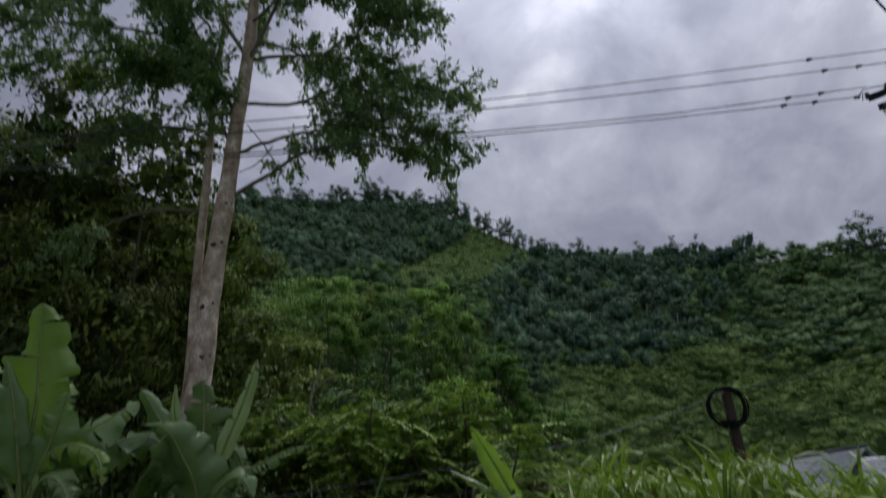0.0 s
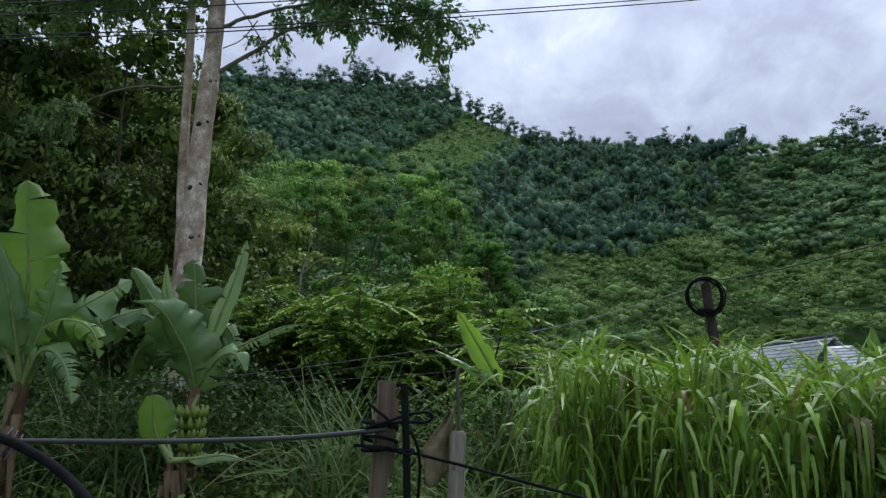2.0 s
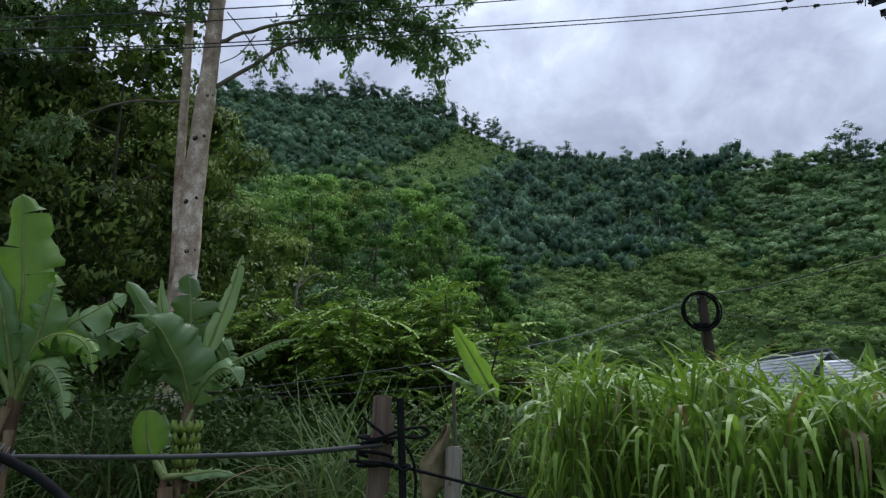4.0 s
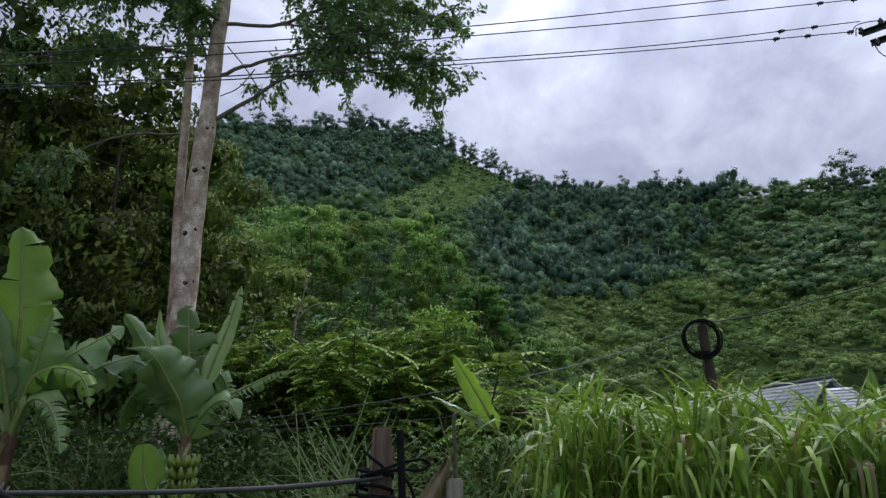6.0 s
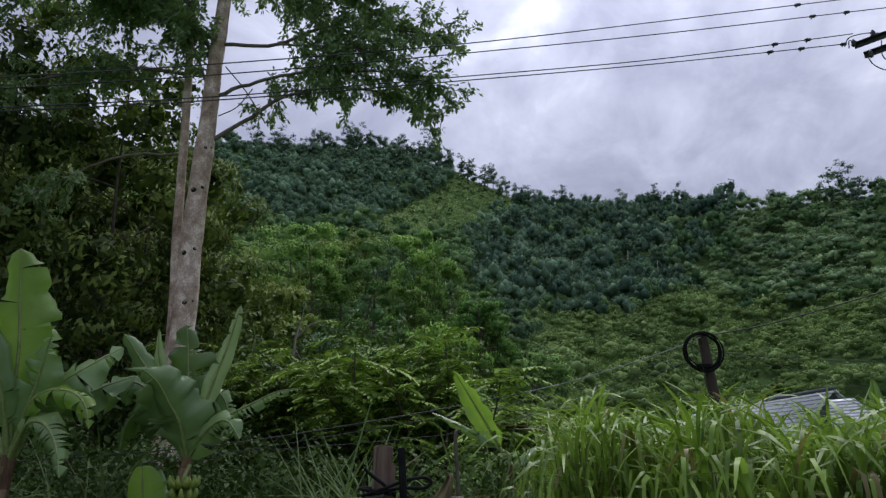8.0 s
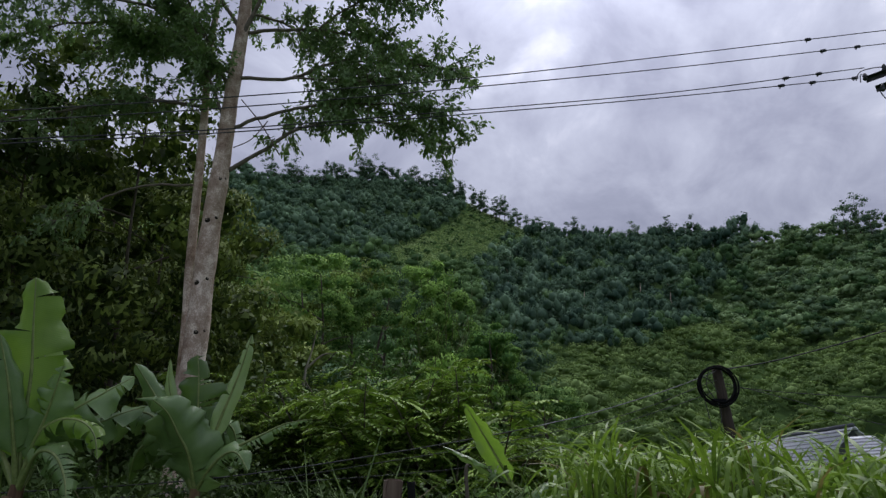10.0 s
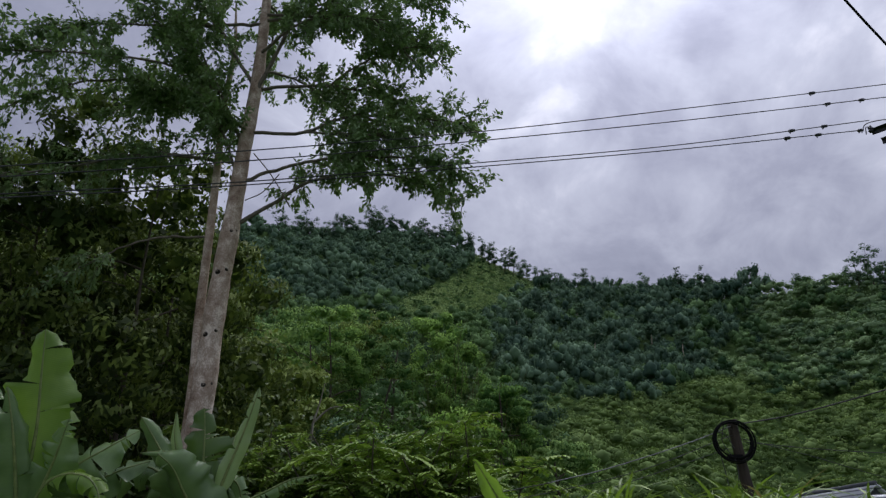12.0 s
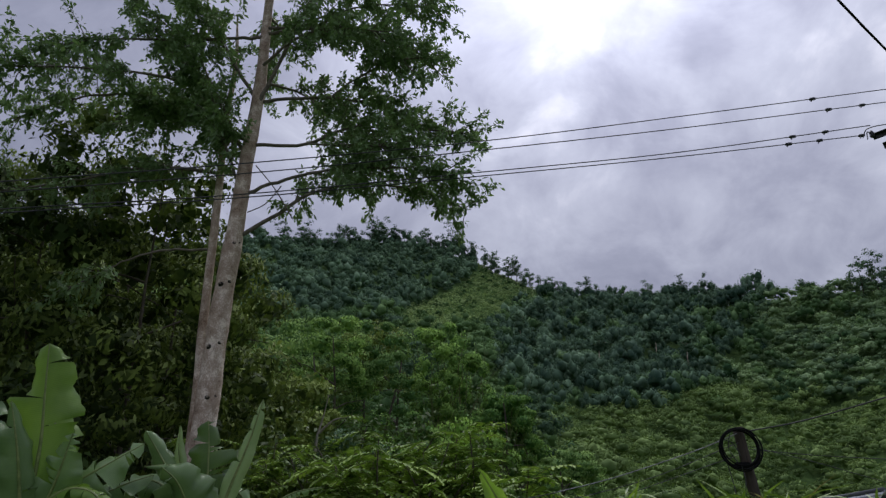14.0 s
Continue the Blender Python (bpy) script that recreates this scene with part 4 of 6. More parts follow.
def hillsides():
    rng = np.random.default_rng(11)
    # dark wood in the fold, hung with climbers, with lighter trees among it
    x, y, z, az, el, r = scatter(rng, 5000, 1, 29, 70, 208)
    keep = wood_edge(x, y, az + rng.normal(scale=0.5, size=len(x)), el + rng.normal(scale=0.3, size=len(x)))
    x, y, z, r = x[keep], y[keep], z[keep], r[keep]
    w = rng.uniform(1.5, 3.1, len(x)) * np.clip(r / 150, 0.7, 1.1)
    keep = spaced(x, y, w * 1.25)
    x, y, z, r, w = x[keep], y[keep], z[keep], r[keep], w[keep]
    h = w * rng.uniform(1.7, 2.9, len(x))
    pale = rng.random(len(x)) < 0.16
    for pick, name, mat, label in ((~pale, "dark_wood", M_FAR, "dense dark green forest in the fold of the hill"),
                                   (pale, "pale_wood", M_SCRUB, "lighter green trees among the dark forest")):
        v, f, soft, tint = grove(x[pick], y[pick], z[pick], h[pick], w[pick], 12, 27, 0.0018 * r[pick] + 0.06, rng, (0.8, 1.6), (0.22, 0.48), hang=0.7, low=-0.3, vary=0.1, heart=0.76, facets=20, lean=0.38)
        stuff(name, v, f, mat, label, "forest", soft, tint)
    # upper left hill
    x, y, z, az, el, r = scatter(rng, 6000, -20, 10, 95, 206)
    keep = ~meadow_at(az + wobble(x, y, 8.0, 6) * 0.5, el) & ~forest_at(az, el) & (el > np.where(az < -19, 21.5, 17))
    x, y, z, r = x[keep], y[keep], z[keep], r[keep]
    w = 1.1 + 1.6 * rng.random(len(x)) ** 1.5
    keep = spaced(x, y, w * 1.3)
    x, y, z, r, w = x[keep], y[keep], z[keep], r[keep], w[keep]
    v, f, soft, tint = grove(x, y, z - 0.4, w * rng.uniform(1.5, 2.8, len(x)), w, 8, 21, 0.002 * r + 0.05, rng, (0.7, 1.3), (0.28, 0.56), vary=0.1, heart=0.76, facets=20, lean=0.38)
    stuff("hilltop_wood", v, f, M_FAR, "dark green woodland under the ridge", "forest", soft, tint)
    # scrub between
    x, y, z, az, el, r = scatter(rng, 4200, -19, 9, 42, 160)
    keep = ~meadow_at(az, el) & ~forest_at(az, el) & (el < 18.5) & (el > 3)
    x, y, z, r = x[keep], y[keep], z[keep], r[keep]
    w = rng.uniform(0.9, 2.3, len(x)) * np.clip(r / 90, 0.65, 1.2)
    keep = spaced(x, y, w * 1.3)
    x, y, z, r, w = x[keep], y[keep], z[keep], r[keep], w[keep]
    v, f, soft, tint = grove(x, y, z - 0.2, w * rng.uniform(1.3, 2.4, len(x)), w, 9, 30, 0.002 * r + 0.06, rng, (0.6, 1.1), (0.25, 0.52), vary=0.13, heart=0.75, facets=20, lean=0.38)
    stuff("hill_scrub", v, f, M_SCRUB, "mid-green scrub and young trees on the slope", "scrub", soft, tint)
    # cleared strip
    x, y, z, az, el, r = scatter(rng, 5200, -6, 11, 80, 212)
    keep = meadow_at(az, el)
    x, y, z, r = x[keep], y[keep], z[keep], r[keep]
    v, f, soft = domes(x, y, z - 0.2, rng.uniform(0.4, 0.9, len(x)), rng.uniform(0.7, 1.4, len(x)), 24, 0.0016 * r + 0.1, rng, low=0.0, lumps=4, heart=0.0)
    stuff("hill_meadow", v, f, M_MEADOW, "bright green grass on a cleared hillside strip", "grass", soft)
    x, y, z, az, el, r = scatter(rng, 420, -6, 11, 110, 212)
    keep = meadow_at(az, el)
    x, y, z, r = x[keep], y[keep], z[keep], r[keep]
    v, f, soft, tint = grove(x, y, z - 0.1, rng.uniform(0.5, 1.4, len(x)), rng.uniform(0.4, 0.9, len(x)), 4, 24, 0.0016 * r + 0.05, rng)
    stuff("meadow_shrubs", v, f, M_SCRUB, "scattered low shrubs on the cleared strip", "shrub", soft, tint)
    # planted slope: flat-topped shrubs in loose rows along the contours
    xs, ys, rs = [], [], []
    r = 30.0
    while r < 182:
        step = 1.5 + r * 0.0068
        n = int(r * radians(38) / step)
        a = 4.0 + (np.arange(n) + rng.uniform(0, 1)) * step / r * 57.3 + rng.normal(scale=0.5 * 57.3 / r, size=n)
        rr = r + rng.normal(scale=0.7 + r * 0.003, size=n) + 2.5 * np.sin(a / 3.0 + r * 0.05)
        xs.append(rr * np.sin(np.radians(a)))
        ys.append(rr * np.cos(np.radians(a)))
        rs.append(rr)
        r += 1.7 + r * 0.0095
    x, y, r = np.concatenate(xs), np.concatenate(ys), np.concatenate(rs)
    z = land(x, y)
    az, el = np.degrees(np.arctan2(x, y)), elevation(x, y, z)
    keep = ~wood_edge(x, y, az, el) & (az > 5 + np.maximum(el - 8, 0) * 2) & ~((x > 12.5) & (x < 19.6) & (y > 23) & (y < 41.5)) & (rng.random(len(x)) < 0.95) & ~((az > 20) & (r < 36)) & ((az > 9) | (el < 9))
    x, y, z, r = x[keep], y[keep], z[keep], r[keep]
    w = (1.0 + r * 0.0072) * rng.uniform(0.65, 1.3, len(x))
    h = w * rng.uniform(1.0, 1.6, len(x))
    # shrubs beyond this range take the leaf colour with haze painted in
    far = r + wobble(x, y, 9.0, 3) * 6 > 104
    for pick, mat, label in ((~far, M_SLOPE, "rows of yellow-green shrubs on the planted slope"), (far, M_HAZESHRUB, "rows of green shrubs high on the slope, distance haze in their colour")):
        v, f, soft, tint = grove(x[pick], y[pick], z[pick], h[pick], w[pick], 7, 22 if mat is M_HAZESHRUB else 36, 0.0018 * r[pick] + 0.06, rng, (0.42, 0.85), (0.24, 0.54), vary=0.13, low=-0.1, mid=0.55, deep=0.5, heart=0.72 if mat is M_HAZESHRUB else 0.62, facets=20, lean=0.5)
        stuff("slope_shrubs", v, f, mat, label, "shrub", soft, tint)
    # a few taller trees stand over the rows
    x, y, z, az, el, r = scatter(rng, 170, 10, 38, 60, 165)
    keep = ~wood_edge(x, y, az, el) & (el > 9)
    x, y, z, r = x[keep], y[keep], z[keep], r[keep]
    w = rng.uniform(1.0, 1.9, len(x))
    v, f, soft, tint = grove(x, y, z, w * rng.uniform(1.6, 2.8, len(x)), w, 9, 32, 0.0018 * r + 0.06, rng, (0.6, 1.1), (0.3, 0.5))
    stuff("slope_trees", v, f, M_SCRUB, "darker trees scattered over the planted slope", "trees", soft, tint)
    # weeds that cover the soil between the rows
    x, y, z, az, el, r = scatter(rng, 2000, 6, 40, 27, 65)
    keep = ~forest_at(az, el) & ((az > 9) | (el < 9))
    x, y, z, r = x[keep], y[keep], z[keep], r[keep]
    v, f, soft = domes(x, y, z - 0.1, rng.uniform(0.3, 0.8, len(x)), rng.uniform(0.5, 1.0, len(x)), 12, 0.0024 * r + 0.08, rng, low=0.0, lumps=3, heart=0.0)
    stuff("slope_weeds", v, f, M_SLOPE, "low green weeds between the shrub rows", "weeds", soft)


hillsides()


def ridge_trees():
    rng = np.random.default_rng(21)
    # bearing, height, crown width
    spots = [(-10.9, 8.5, 3.2), (-9.8, 6, 2.2), (-7.8, 8.0, 2.4), (-6.8, 9.0, 3.0), (-5.6, 6.5, 2.0), (-2.2, 7.0, 2.6), (-0.7, 8.5, 3.0), (1.6, 6.0, 2.2), (3.1, 7.0, 2.0),
             (4.6, 6.0, 2.4), (5.4, 8.5, 2.6), (6.6, 7.0, 2.0), (7.4, 6.0, 2.0), (9.1, 9.0, 2.2), (11.3, 9.0, 2.2), (12.4, 7.0, 2.4), (16.4, 7.5, 2.0), (17.0, 6.0, 2.0), (19.6, 8.0, 2.2),
             (21.0, 6.5, 2.4), (22.3, 5.5, 2.0), (28.6, 4.5, 1.6), (32.2, 7.0, 2.6), (33.2, 7.5, 2.6), (33.9, 6.0, 2.0), (-13.5, 7, 2.6), (-15.5, 7.5, 2.8)]
    for k in range(22):
        spots.append((-14.0 + k * 0.95 + rng.uniform(-0.35, 0.35), rng.uniform(4.5, 8.0), rng.uniform(1.8, 2.9)))
    for i, (az, h, w) in enumerate(spots):
        far = float(np.interp(az, R_AZ, R_FAR)) - rng.uniform(0, 4)
        x, y, z = at_bearing(az, far)
        leafy_tree("ridge_tree", (float(x), float(y), float(z)), "slim open-crowned tree on the ridge line", "tree", h * 1.0, w * 1.0, 0.14, 8, 5, 25,
                   (0.32, 0.19), 120 + i, M_FAR, first=0.4 if h > 7 else 0.25, rise=0.4, droop=0.2, group="trees along the ridge", reach=0.7, heart=0.45)


ridge_trees()

# pale bare trunks that stand out of the dark wood
for i, (az, up) in enumerate(((14.5, 0.60), (16.5, 0.66), (5.6, 0.55), (10.4, 0.72), (11.8, 0.5), (19.0, 0.62), (8.2, 0.8))):
    far = float(np.interp(az, R_AZ, R_FAR))
    x, y, z = at_bearing(az, far * up)
    leafy_tree("pale_trunk_tree", (float(x), float(y), float(z)), "slender pale-trunked tree rising out of the dark wood", "tree", 7.0, 1.3, 0.13, 8, 4, 20,
               (0.36, 0.25), 160 + i, M_FAR, bark=M_BARK, first=0.74, rise=0.4, droop=0.3, group="pale-trunked trees", reach=0.6, heart=0.6)


# ------------------------------------------------------------ feathery shrub and undergrowth
def pinnate(origin, d, length, pairs, leaf, rng, sag=0.5):
    """One feather-shaped leaf: pairs of leaflets along a drooping stalk."""
    path = branch_path(origin, d, length, rng, 6, sag=sag, wander=0.06)
    t = np.linspace(0.18, 1, pairs) * (len(path) - 1.001)
    k = t.astype(int)
    p = path[k] + (path[k + 1] - path[k]) * (t - k)[:, None]
    tan = unit(path[k + 1] - path[k])
    side = unit(np.cross(tan, [0, 0, 1.0]))
    out = []
    size = leaf * (0.55 + 0.6 * np.sin(np.linspace(0.5, 2.9, pairs)))
    for s in (-1, 1):
        dd = unit(side * s + tan * 0.45 + rng.normal(scale=0.12, size=p.shape) - [0, 0, 0.25])
        out.append(leaf_cards(p, dd, np.tile([0, 0, 1.0], (pairs, 1)), size, size * 0.42))
    return join(out), path


def feathery_shrub(name, at, label, stems, height, spread, fronds, seed, mat=None, leaf=0.145, length=0.72):
    rng = np.random.default_rng(seed)
    top = base(name, at, label, "shrub", "feathery shrubs")
    green = []
    for i in range(stems):
        wood = []
        a = rng.uniform(0, 6.28)
        d = unit(np.array([math.cos(a) * spread, math.sin(a) * spread * 0.7, height]))
        st = branch_path((rng.normal(scale=0.2), rng.normal(scale=0.2), -0.1), d, height * rng.uniform(0.85, 1.2), rng, 7, sag=0.35, wander=0.12)
        wood.append(tube(st, np.linspace(0.035, 0.01, len(st)), 5))
        for _ in range(int(fronds * 2.1)):
            u = rng.uniform(0.55, 1.0) * (len(st) - 1.01)
            k = int(u)
            p = st[k] + (st[k + 1] - st[k]) * (u - k)
            aa = rng.uniform(0, 6.28)
            (v, f), path = pinnate(p, unit(np.array([math.cos(aa), math.sin(aa), rng.uniform(0.1, 0.9)])), length * rng.uniform(0.6, 1.2), 12, leaf, rng, sag=0.9)
            green.append((v, f))
            wood.append(tube(path[::3], 0.004, 3))
        mesh_object("stem", *join(wood), M_TWIG, top)
    mesh_object("foliage", *join(green), mat or M_FERN, top)


for x, y, st, h, sp, n, sd in ((-0.9, 12.2, 16, 3.35, 1.9, 17, 1), (0.45, 12.0, 12, 3.2, 1.5, 16, 2), (-2.3, 12.8, 13, 3.4, 1.9, 16, 3), (-3.4, 13.6, 12, 3.5, 1.7, 15, 4),
                               (-1.7, 15.0, 12, 3.4, 1.9, 13, 5), (0.0, 16.5, 12, 3.3, 1.9, 13, 6), (2.2, 17.0, 12, 2.3, 1.7, 13, 7), (1.6, 14.2, 10, 1.9, 1.4, 13, 8)):
    feathery_shrub("feathery_shrub", (x, y, float(land(x, y))), "bright green arching shrub with feather-shaped leaves", st, h, sp, n, sd)


FORK = [(-3.62, 17.60, 4.31), [(-3.25, 17.60, 4.65), (-2.90, 17.60, 4.74), (-2.58, 17.60, 4.80)], [(-3.49, 17.60, 4.79), (-3.39, 17.60, 5.33)]]   # where the stem parts, then its two arms


def dead_sapling():
    """A bare grey forked stem standing out of the scrub."""
    x, y = -3.9, 17.6
    z = float(land(x, y))
    top = base("dead_sapling", (x, y, z), "bare pale grey forked sapling among green scrub", "tree")
    fork = np.array(FORK[0]) - (x, y, z)
    mesh_object("trunk", *tube(smooth_path([(0, 0, -0.1), fork * [0.5, 0.5, 0.5], fork], 5), np.linspace(0.05, 0.035, 11), 7), M_STAKE, top, smooth=True)
    for pts in FORK[1:]:
        path = smooth_path([fork] + [np.array(p) - (x, y, z) for p in pts], 5)
        mesh_object("limb", *tube(path, np.linspace(0.032, 0.01, len(path)), 6), M_STAKE, top, smooth=True)


def undergrowth():
    rng = np.random.default_rng(31)
    # bushes between and behind the bananas, shade painted into their green
    n = 420
    az, r = rng.uniform(-40, 7, n), rng.uniform(7.2, 14.5, n)
    open_ = ~((az > -8) & (r > 8.6))
    az, r = az[open_], r[open_]
    n = len(az)
    x, y, z = at_bearing(az, r)
    h = rng.uniform(0.7, 1.7, n) + (r - 7) * 0.07
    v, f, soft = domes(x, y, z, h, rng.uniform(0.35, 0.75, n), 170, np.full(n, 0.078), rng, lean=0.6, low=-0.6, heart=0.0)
    stuff("undergrowth", v, f, M_SHADE, "tangled undergrowth, its green darkened to paint the shade under trees", "undergrowth", soft)
    # taller fill before the thicket and under the shrubs, in the same painted shade
    n = 260
    az, r = rng.uniform(-42, 3, n), rng.uniform(13, 22, n)
    x, y, z = at_bearing(az, r)
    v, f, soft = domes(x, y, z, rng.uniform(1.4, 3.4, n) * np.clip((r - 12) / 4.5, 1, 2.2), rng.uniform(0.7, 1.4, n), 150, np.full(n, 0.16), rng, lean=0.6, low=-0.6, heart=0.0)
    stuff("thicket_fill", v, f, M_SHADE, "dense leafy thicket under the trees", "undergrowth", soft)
    # low weeds near the fence
    n = 330
    az, r = rng.uniform(-38, 4, n), rng.uniform(4.2, 8.0, n)
    x, y, z = at_bearing(az, r)
    v, f, soft = domes(x, y, z, rng.uniform(0.25, 0.75, n), rng.uniform(0.2, 0.42, n), 80, np.full(n, 0.085), rng, lean=0.6, low=-0.3, heart=0.0)
    stuff("weeds", v, f, M_WEED, "low bright green broad-leaved weeds", "weeds", soft)
    # fine bushes behind the tall grass and on to the slope
    n = 480
    az, r = rng.uniform(3, 40, n), rng.uniform(9, 36, n)
    x, y, z = at_bearing(az, r)
    ok = ~((az > 21) & (r > 25))
    x, y, z, r, n = x[ok], y[ok], z[ok], r[ok], int(ok.sum())
    v, f, soft = domes(x, y, z, rng.uniform(0.7, 1.5, n), rng.uniform(0.7, 1.3, n), 120, 0.006 * r + 0.08, rng, lean=0.5, heart=0.0)
    stuff("meadow_bushes", v, f, M_MID, "mid-green bushes beyond the tall grass", "bush", soft)


dead_sapling()
undergrowth()


# ------------------------------------------------------------ grasses
def blades(p, az, up0, length, width, bend, rng, seg=7, fold=0.18):
    """Strap leaves that rise and arch over."""
    n = len(p)
    pts = [p]
    el = up0.copy()
    cur = p.copy()
    hd = np.stack([np.cos(az), np.sin(az), 0 * az], -1)
    for i in range(seg):
        d = hd * np.cos(el)[:, None] + np.array([0, 0, 1.0]) * np.sin(el)[:, None]
        cur = cur + d * (length / seg)[:, None]
        pts.append(cur)
        q = np.clip(((i + 1) / seg - 0.15) / 0.55, 0, 1)
        el = up0 - bend * q * q * (3 - 2 * q)
    side = np.stack([-np.sin(az), np.cos(az), 0 * az], -1)
    tilt = rng.normal(scale=0.35, size=n)
    side = unit(side + np.array([0, 0, 1.0]) * tilt[:, None])
    w = np.array([0.5, 0.85, 1.0, 1.0, 0.98, 0.85, 0.58, 0.05]) if seg == 7 else np.linspace(1, 0.05, seg + 1)
    rows = []
    for i, c in enumerate(pts):
        rows += [c + side * (width * w[i] / 2)[:, None], c - side * (width * w[i] / 2)[:, None]]
    v = np.stack(rows, 1).reshape(-1, 3)
    k = 2 * (seg + 1)
    o = np.arange(n)[:, None] * k
    f = np.concatenate([o + [2 * i, 2 * i + 1, 2 * i + 3, 2 * i + 2] for i in range(seg)], 1).reshape(-1, 4)
    return v, f


def napier():
    """The stand of tall fodder grass."""
    rng = np.random.default_rng(8)
    culms, vs = [], []
    clumps, each = 74, 5
    n = clumps * each
    u = np.repeat(rng.random(clumps), each)
    w = np.repeat((np.arange(clumps) % 9 + 0.5) / 9 + rng.normal(scale=0.03, size=clumps), each)
    y = 4.75 + 3.0 * w + rng.normal(scale=0.09, size=n)
    x0 = 0.6 + (y - 4.7) * 0.16
    x = x0 + (5.4 + 0.55 * (y - 4.7) - x0) * u + rng.normal(scale=0.09, size=n)
    edge = np.clip((x - x0) / 0.7, 0.0, 1.0)
    az_d = np.degrees(np.arctan2(x, y))
    top = np.interp(az_d, [5, 8, 11, 14, 18, 24, 30, 36], [1.0, 1.35, 1.68, 1.83, 1.72, 1.8, 1.64, 1.68]) + (y - 5) * 0.06
    top = top * np.repeat(rng.uniform(0.92, 1.14, clumps), each) * rng.uniform(0.9, 1.05, n)
    P, A, E, L, W, B = [], [], [], [], [], []
    for i in range(n):
        a = rng.uniform(0, 6.28)
        lean = rng.uniform(0.0, 0.14)
        h = top[i] * 0.86
        p0 = np.array([x[i], y[i], float(land(x[i], y[i])) - 0.05])
        tip = p0 + [math.cos(a) * lean * h, math.sin(a) * lean * h, h]
        culms.append(tube(np.linspace(p0, tip, 4), [0.011, 0.01, 0.008, 0.005], 5))
        m = rng.integers(8, 12)
        for j in range(m):
            s = 0.4 + 0.6 * (j + rng.random()) / m
            P.append(p0 + (tip - p0) * s)
            A.append(a + j * 3.14 + rng.normal(scale=0.7))
            E.append(radians(86 - 18 * rng.random()))
            L.append(rng.uniform(0.65, 1.05) * (0.75 if s > 0.93 else 1.0))
            W.append(rng.uniform(0.022, 0.04))
            B.append(rng.uniform(0.8, 2.5) if s > 0.84 else rng.uniform(2.4, 3.1))
    v, f = blades(np.array(P), np.array(A), np.array(E), np.array(L), np.array(W), np.array(B), rng)
    stuff("fodder_grass", v, f, M_NAPIER, "tall bright green fodder grass with arching blades", "tall grass")
    stuff("fodder_grass_canes", *join(culms), M_CULM, "thin green canes of the tall grass", "tall grass")


def wild_grass():
    rng = np.random.default_rng(9)
    tufts = [(-0.95, 6.3, 1.75, 80), (-0.6, 6.5, 1.7, 80), (-1.25, 6.7, 1.4, 30), (-0.15, 6.0, 1.25, 60), (0.3, 5.8, 1.25, 65), (0.2, 5.2, 1.0, 45), (-2.95, 6.7, 1.7, 40), (-3.3, 7.0, 1.8, 45),
             (-2.7, 7.0, 1.5, 25), (-4.3, 6.9, 1.6, 40), (-3.6, 6.3, 1.2, 30), (-0.75, 5.2, 0.95, 45), (-1.7, 6.0, 0.8, 15), (-2.6, 5.2, 0.8, 40), (-4.4, 6.2, 1.1, 45), (0.6, 7.2, 1.6, 60), (0.9, 8.2, 1.7, 60)]
    P, A, E, L, W, B = [], [], [], [], [], []
    for x, y, h, n in tufts:
        z = float(land(x, y))
        for _ in range(n):
            P.append((x + rng.normal(scale=0.16), y + rng.normal(scale=0.16), z - 0.03))
            A.append(rng.uniform(0, 6.28))
            E.append(radians(rng.uniform(80, 90)))
            L.append(h * rng.uniform(0.8, 1.35))
            W.append(rng.uniform(0.013, 0.025))
            B.append(rng.uniform(0.5, 2.0))
    n = 900
    az, r = rng.uniform(-38, 8, n), rng.uniform(4.0, 8.5, n)
    x, y, z = at_bearing(az, r)
    P += list(np.stack([x, y, z - 0.02], -1))
    A += list(rng.uniform(0, 6.28, n))
    E += list(np.radians(rng.uniform(55, 88, n)))
    L += list(rng.uniform(0.3, 0.8, n))
    W += list(rng.uniform(0.006, 0.014, n))
    B += list(rng.uniform(0.6, 2.4, n))
    v, f = blades(np.array(P), np.array(A), np.array(E), np.array(L), np.array(W), np.array(B), rng)
    stuff("wild_grass", v, f, M_WILD, "loose tufts of long grey-green wild grass", "grass")


napier()
wild_grass()


